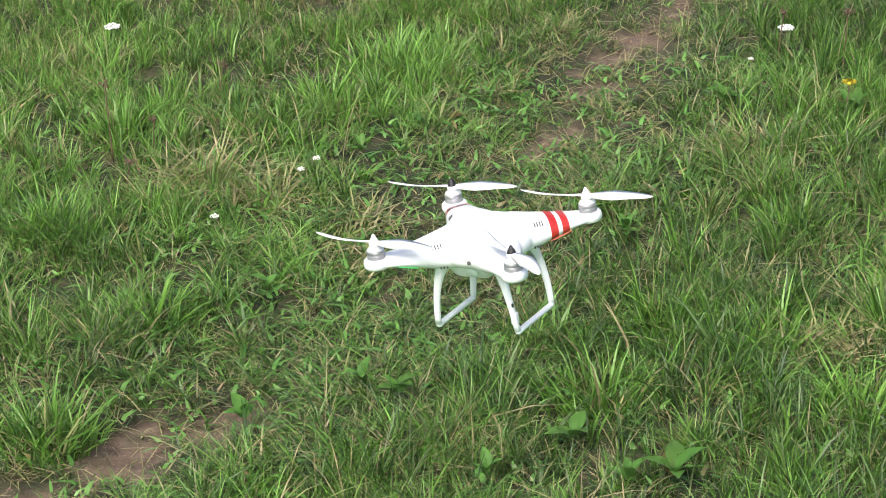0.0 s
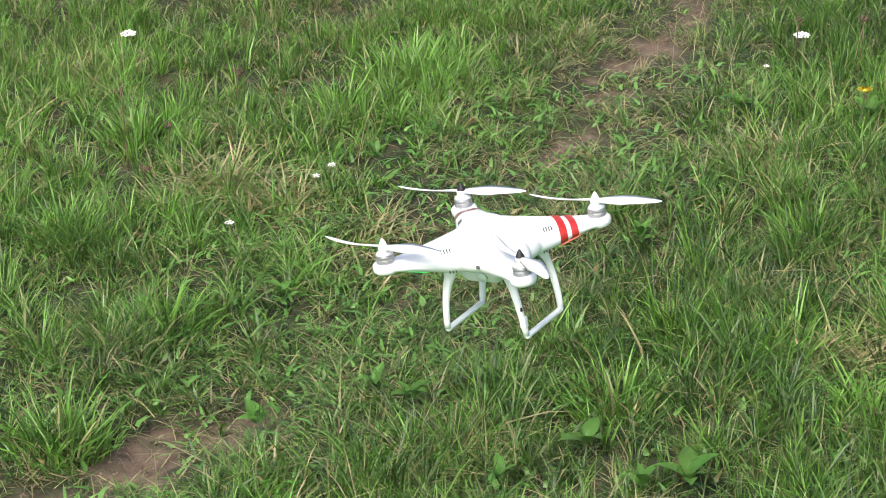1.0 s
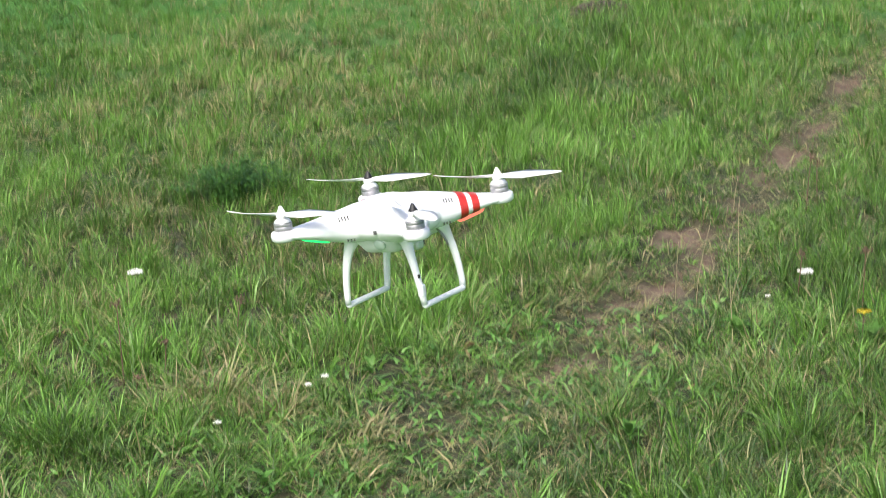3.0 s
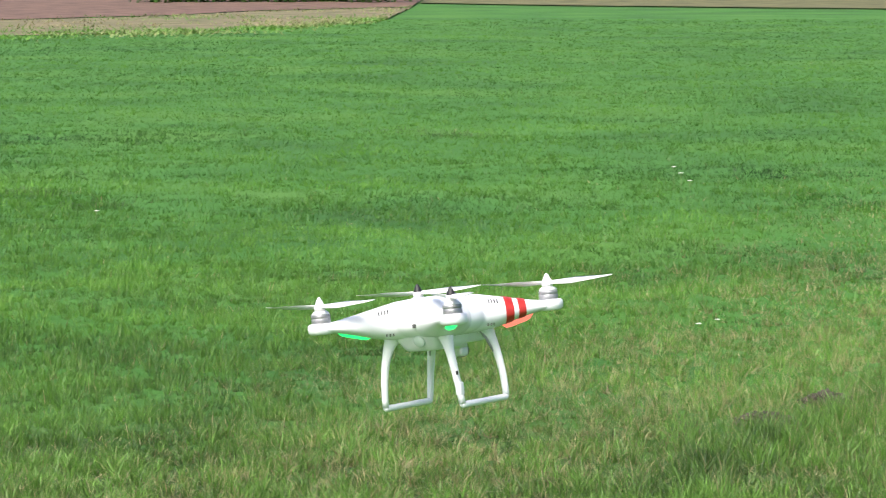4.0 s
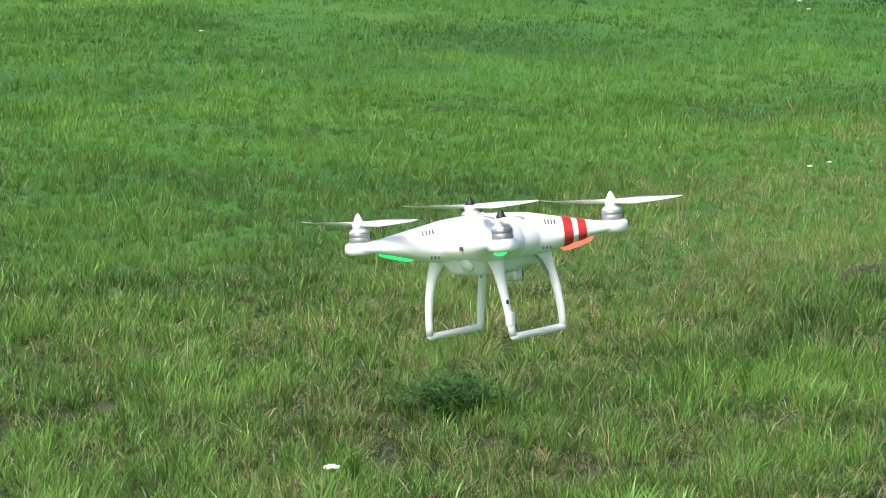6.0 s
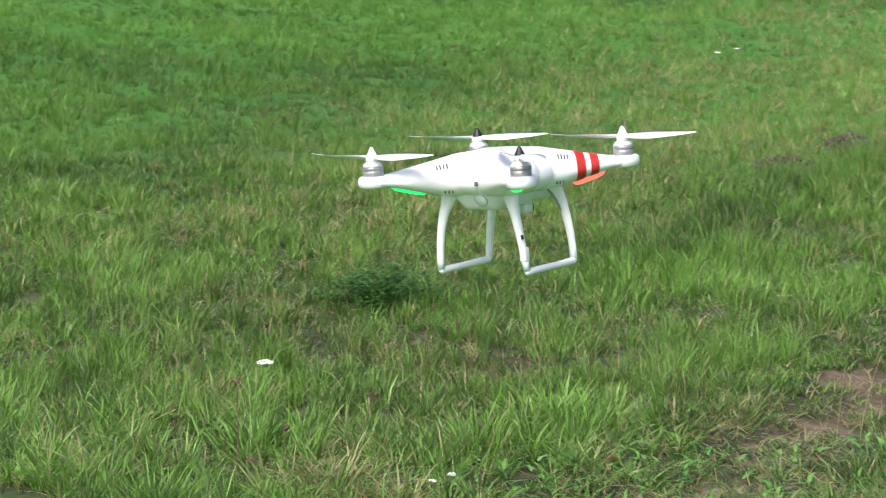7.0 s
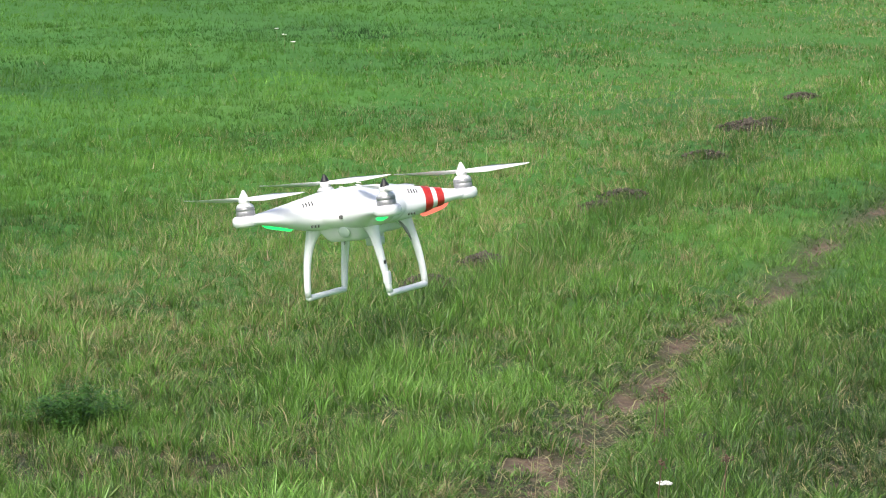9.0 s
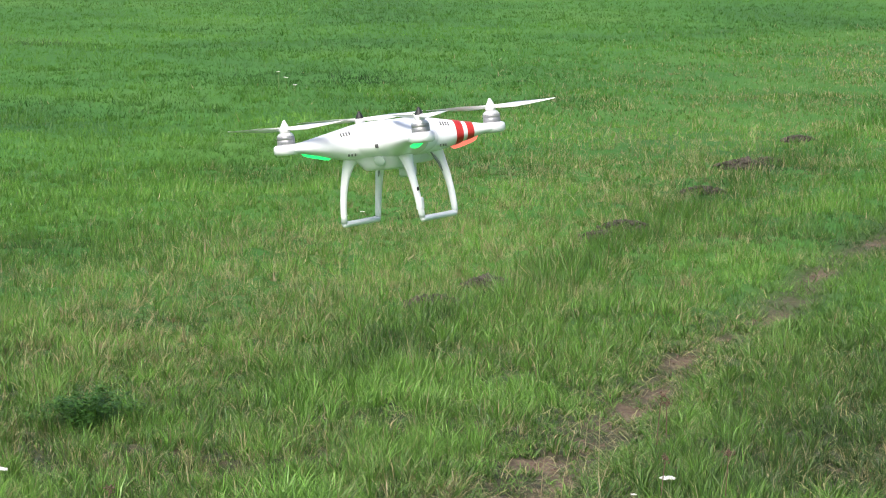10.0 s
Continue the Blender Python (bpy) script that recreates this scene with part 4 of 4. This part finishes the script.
dock_plant(0.47, 6.66, 4, 0.085, "broad upright dock leaves in the grass")
dock_plant(0.68, 6.40, 6, 0.095, "pale broad dock leaves with one brown withered leaf", True)
dock_plant(0.57, 6.40, 4, 0.075, "broad dock leaves low in the grass")
dock_plant(0.06, 6.95, 6, 0.070, "green plantain rosette beside the footpath")
dock_plant(-0.24, 7.63, 3, 0.050, "small pale plantain leaves beside the footpath")
dock_plant(-0.03, 7.04, 4, 0.060, "green plantain rosette beside the footpath")
dock_plant(1.20, 8.71, 8, 0.065, "leafy grey-green plant low in the grass")
dock_plant(0.77, 7.82, 6, 0.050, "small leafy herb beside the footpath")
dock_plant(1.60, 8.65, 7, 0.080, "leafy green plant beside a yellow flower")
dock_plant(0.24, 6.50, 4, 0.060, "green plantain rosette in the grass")
dock_plant(-0.33, 6.96, 4, 0.070, "plantain leaves at the edge of bare soil")
dock_plant(0.08, 8.52, 6, 0.045, "small leafy herb beside the footpath")

dead_stalk(-0.66, 8.63, 0.26, 0.01)
dead_stalk(-0.33, 9.11, 0.14, 0.02)
dead_stalk(-0.54, 8.69, 0.12, 0.01)
dead_stalk(-0.62, 8.43, 0.10, 0.02)
dead_stalk(1.45, 9.11, 0.20, 0.02)
dead_stalk(1.64, 9.01, 0.24, 0.03)
dead_stalk(1.69, 10.36, 0.20, 0.02)
dead_stalk(1.74, 10.42, 0.15, 0.03)
dead_stalk(0.36, 7.50, 0.10, 0.05, False)
for x, y, h, l in ((1.06, 9.11, 0.26, 0.05), (1.14, 9.19, 0.28, -0.06), (1.22, 9.02, 0.24, 0.08), (1.32, 9.49, 0.27, 0.04), (1.18, 8.65, 0.20, 0.12), (0.02, 8.51, 0.27, 0.07), (1.63, 9.06, 0.24, 0.05), (0.92, 7.31, 0.16, 0.08), (-0.74, 7.38, 0.16, 0.10),
                   (0.67, 7.40, 0.15, 0.10), (1.42, 6.91, 0.18, 0.09), (0.07, 7.24, 0.14, 0.06), (1.43, 10.38, 0.16, 0.03), (0.89, 10.73, 0.18, 0.06), (3.19, 16.04, 0.16, 0.10), (0.30, 11.76, 0.16, 0.05)):
    dead_stalk(x, y, h, l, False, PALE, "bleached dry grass culm leaning over")

for x, y, w, h in MOLEHILLS:
    molehill(x, y, w, h)

# a fallen leaf on the footpath
leaf = toned(part("fallen_leaf", turned(leaf_mesh(0.050, 0.028, 0.5, 0.5), pose(0.37, 8.76, on_ground(0.37, 8.76) + 0.03, 8, -4, 15)), HERB, None), 0.9, 1.0)
tagged(leaf, "curled pale brown fallen leaf on the grass", "leaf")

TRACK_NEAR = [(-36, 45), (-20, 61.5), (-11.4, 70.4), (-7.9, 73.9), (-5.5, 77.7), (-3.2, 86)]
TRACK_FAR = [(-42, 58), (-26, 74), (-13.7, 84), (-9.6, 89), (-7.5, 95), (-3.0, 100)]
strip("farm_track", TRACK_NEAR, TRACK_FAR, 0.03, TRACK, "tan dirt track along the edge of the green field", "farm track")
strip("ploughed_field", [(x, y + 0.1) for x, y in TRACK_FAR], [(-80, 110), (-60, 130), (-30, 140), (-18, 140), (-10, 140), (-3.0, 140)], 0.05, PLOUGH, "reddish ploughed field behind the track", "ploughed field")
strip("stubble_margin", [(-2.9, 107), (2.0, 103), (13.0, 98), (40.0, 92)], [(-2.9, 150), (6.0, 150), (20.0, 150), (60.0, 150)], 0.04, RUST, "brown stubble margin behind the green field", "field margin")
hedge(-12.5, 107, -3.6, 108, 1.6, 9000)

# thin straw and green tussocks along the track and its edges
tt, tu = rng.random(15000), np.where(rng.random(15000) < 0.45, 0.10 * rng.standard_normal(15000), rng.uniform(-0.1, 1.1, 15000))
near_line, far_line = np.array(TRACK_NEAR, dtype=float), np.array(TRACK_FAR, dtype=float)
knots = np.linspace(0, 1, 6)
ax_, ay_ = np.interp(tt, knots, near_line[:, 0]), np.interp(tt, knots, near_line[:, 1])
bx_, by_ = np.interp(tt, knots, far_line[:, 0]), np.interp(tt, knots, far_line[:, 1])
tx, ty = ax_ + (bx_ - ax_) * tu, ay_ + (by_ - ay_) * tu
tk = drift(tx, ty, 1.8, 101) + 0.35 * rng.random(len(tx)) > 0.52
tx, ty = tx[tk], ty[tk]
tn = len(tx)
tagged(blade_mesh("track_grass", tx, ty, np.full(tn, 0.02), 0.05 + 0.11 * rng.random(tn), 0.03 + 0.03 * rng.random(tn), 0.4 + 1.0 * rng.random(tn), 6.28 * rng.random(tn), 0.8 * rng.standard_normal(tn),
                  np.clip(0.62 + 0.15 * rng.standard_normal(tn), 0, 1), np.clip(1.6 * (drift(tx, ty, 2.6, 103) - 0.25) + 0.15 * rng.standard_normal(tn), 0, 0.9), 1), "straw and green tussocks along the dirt track", "grass", kind="stuff")
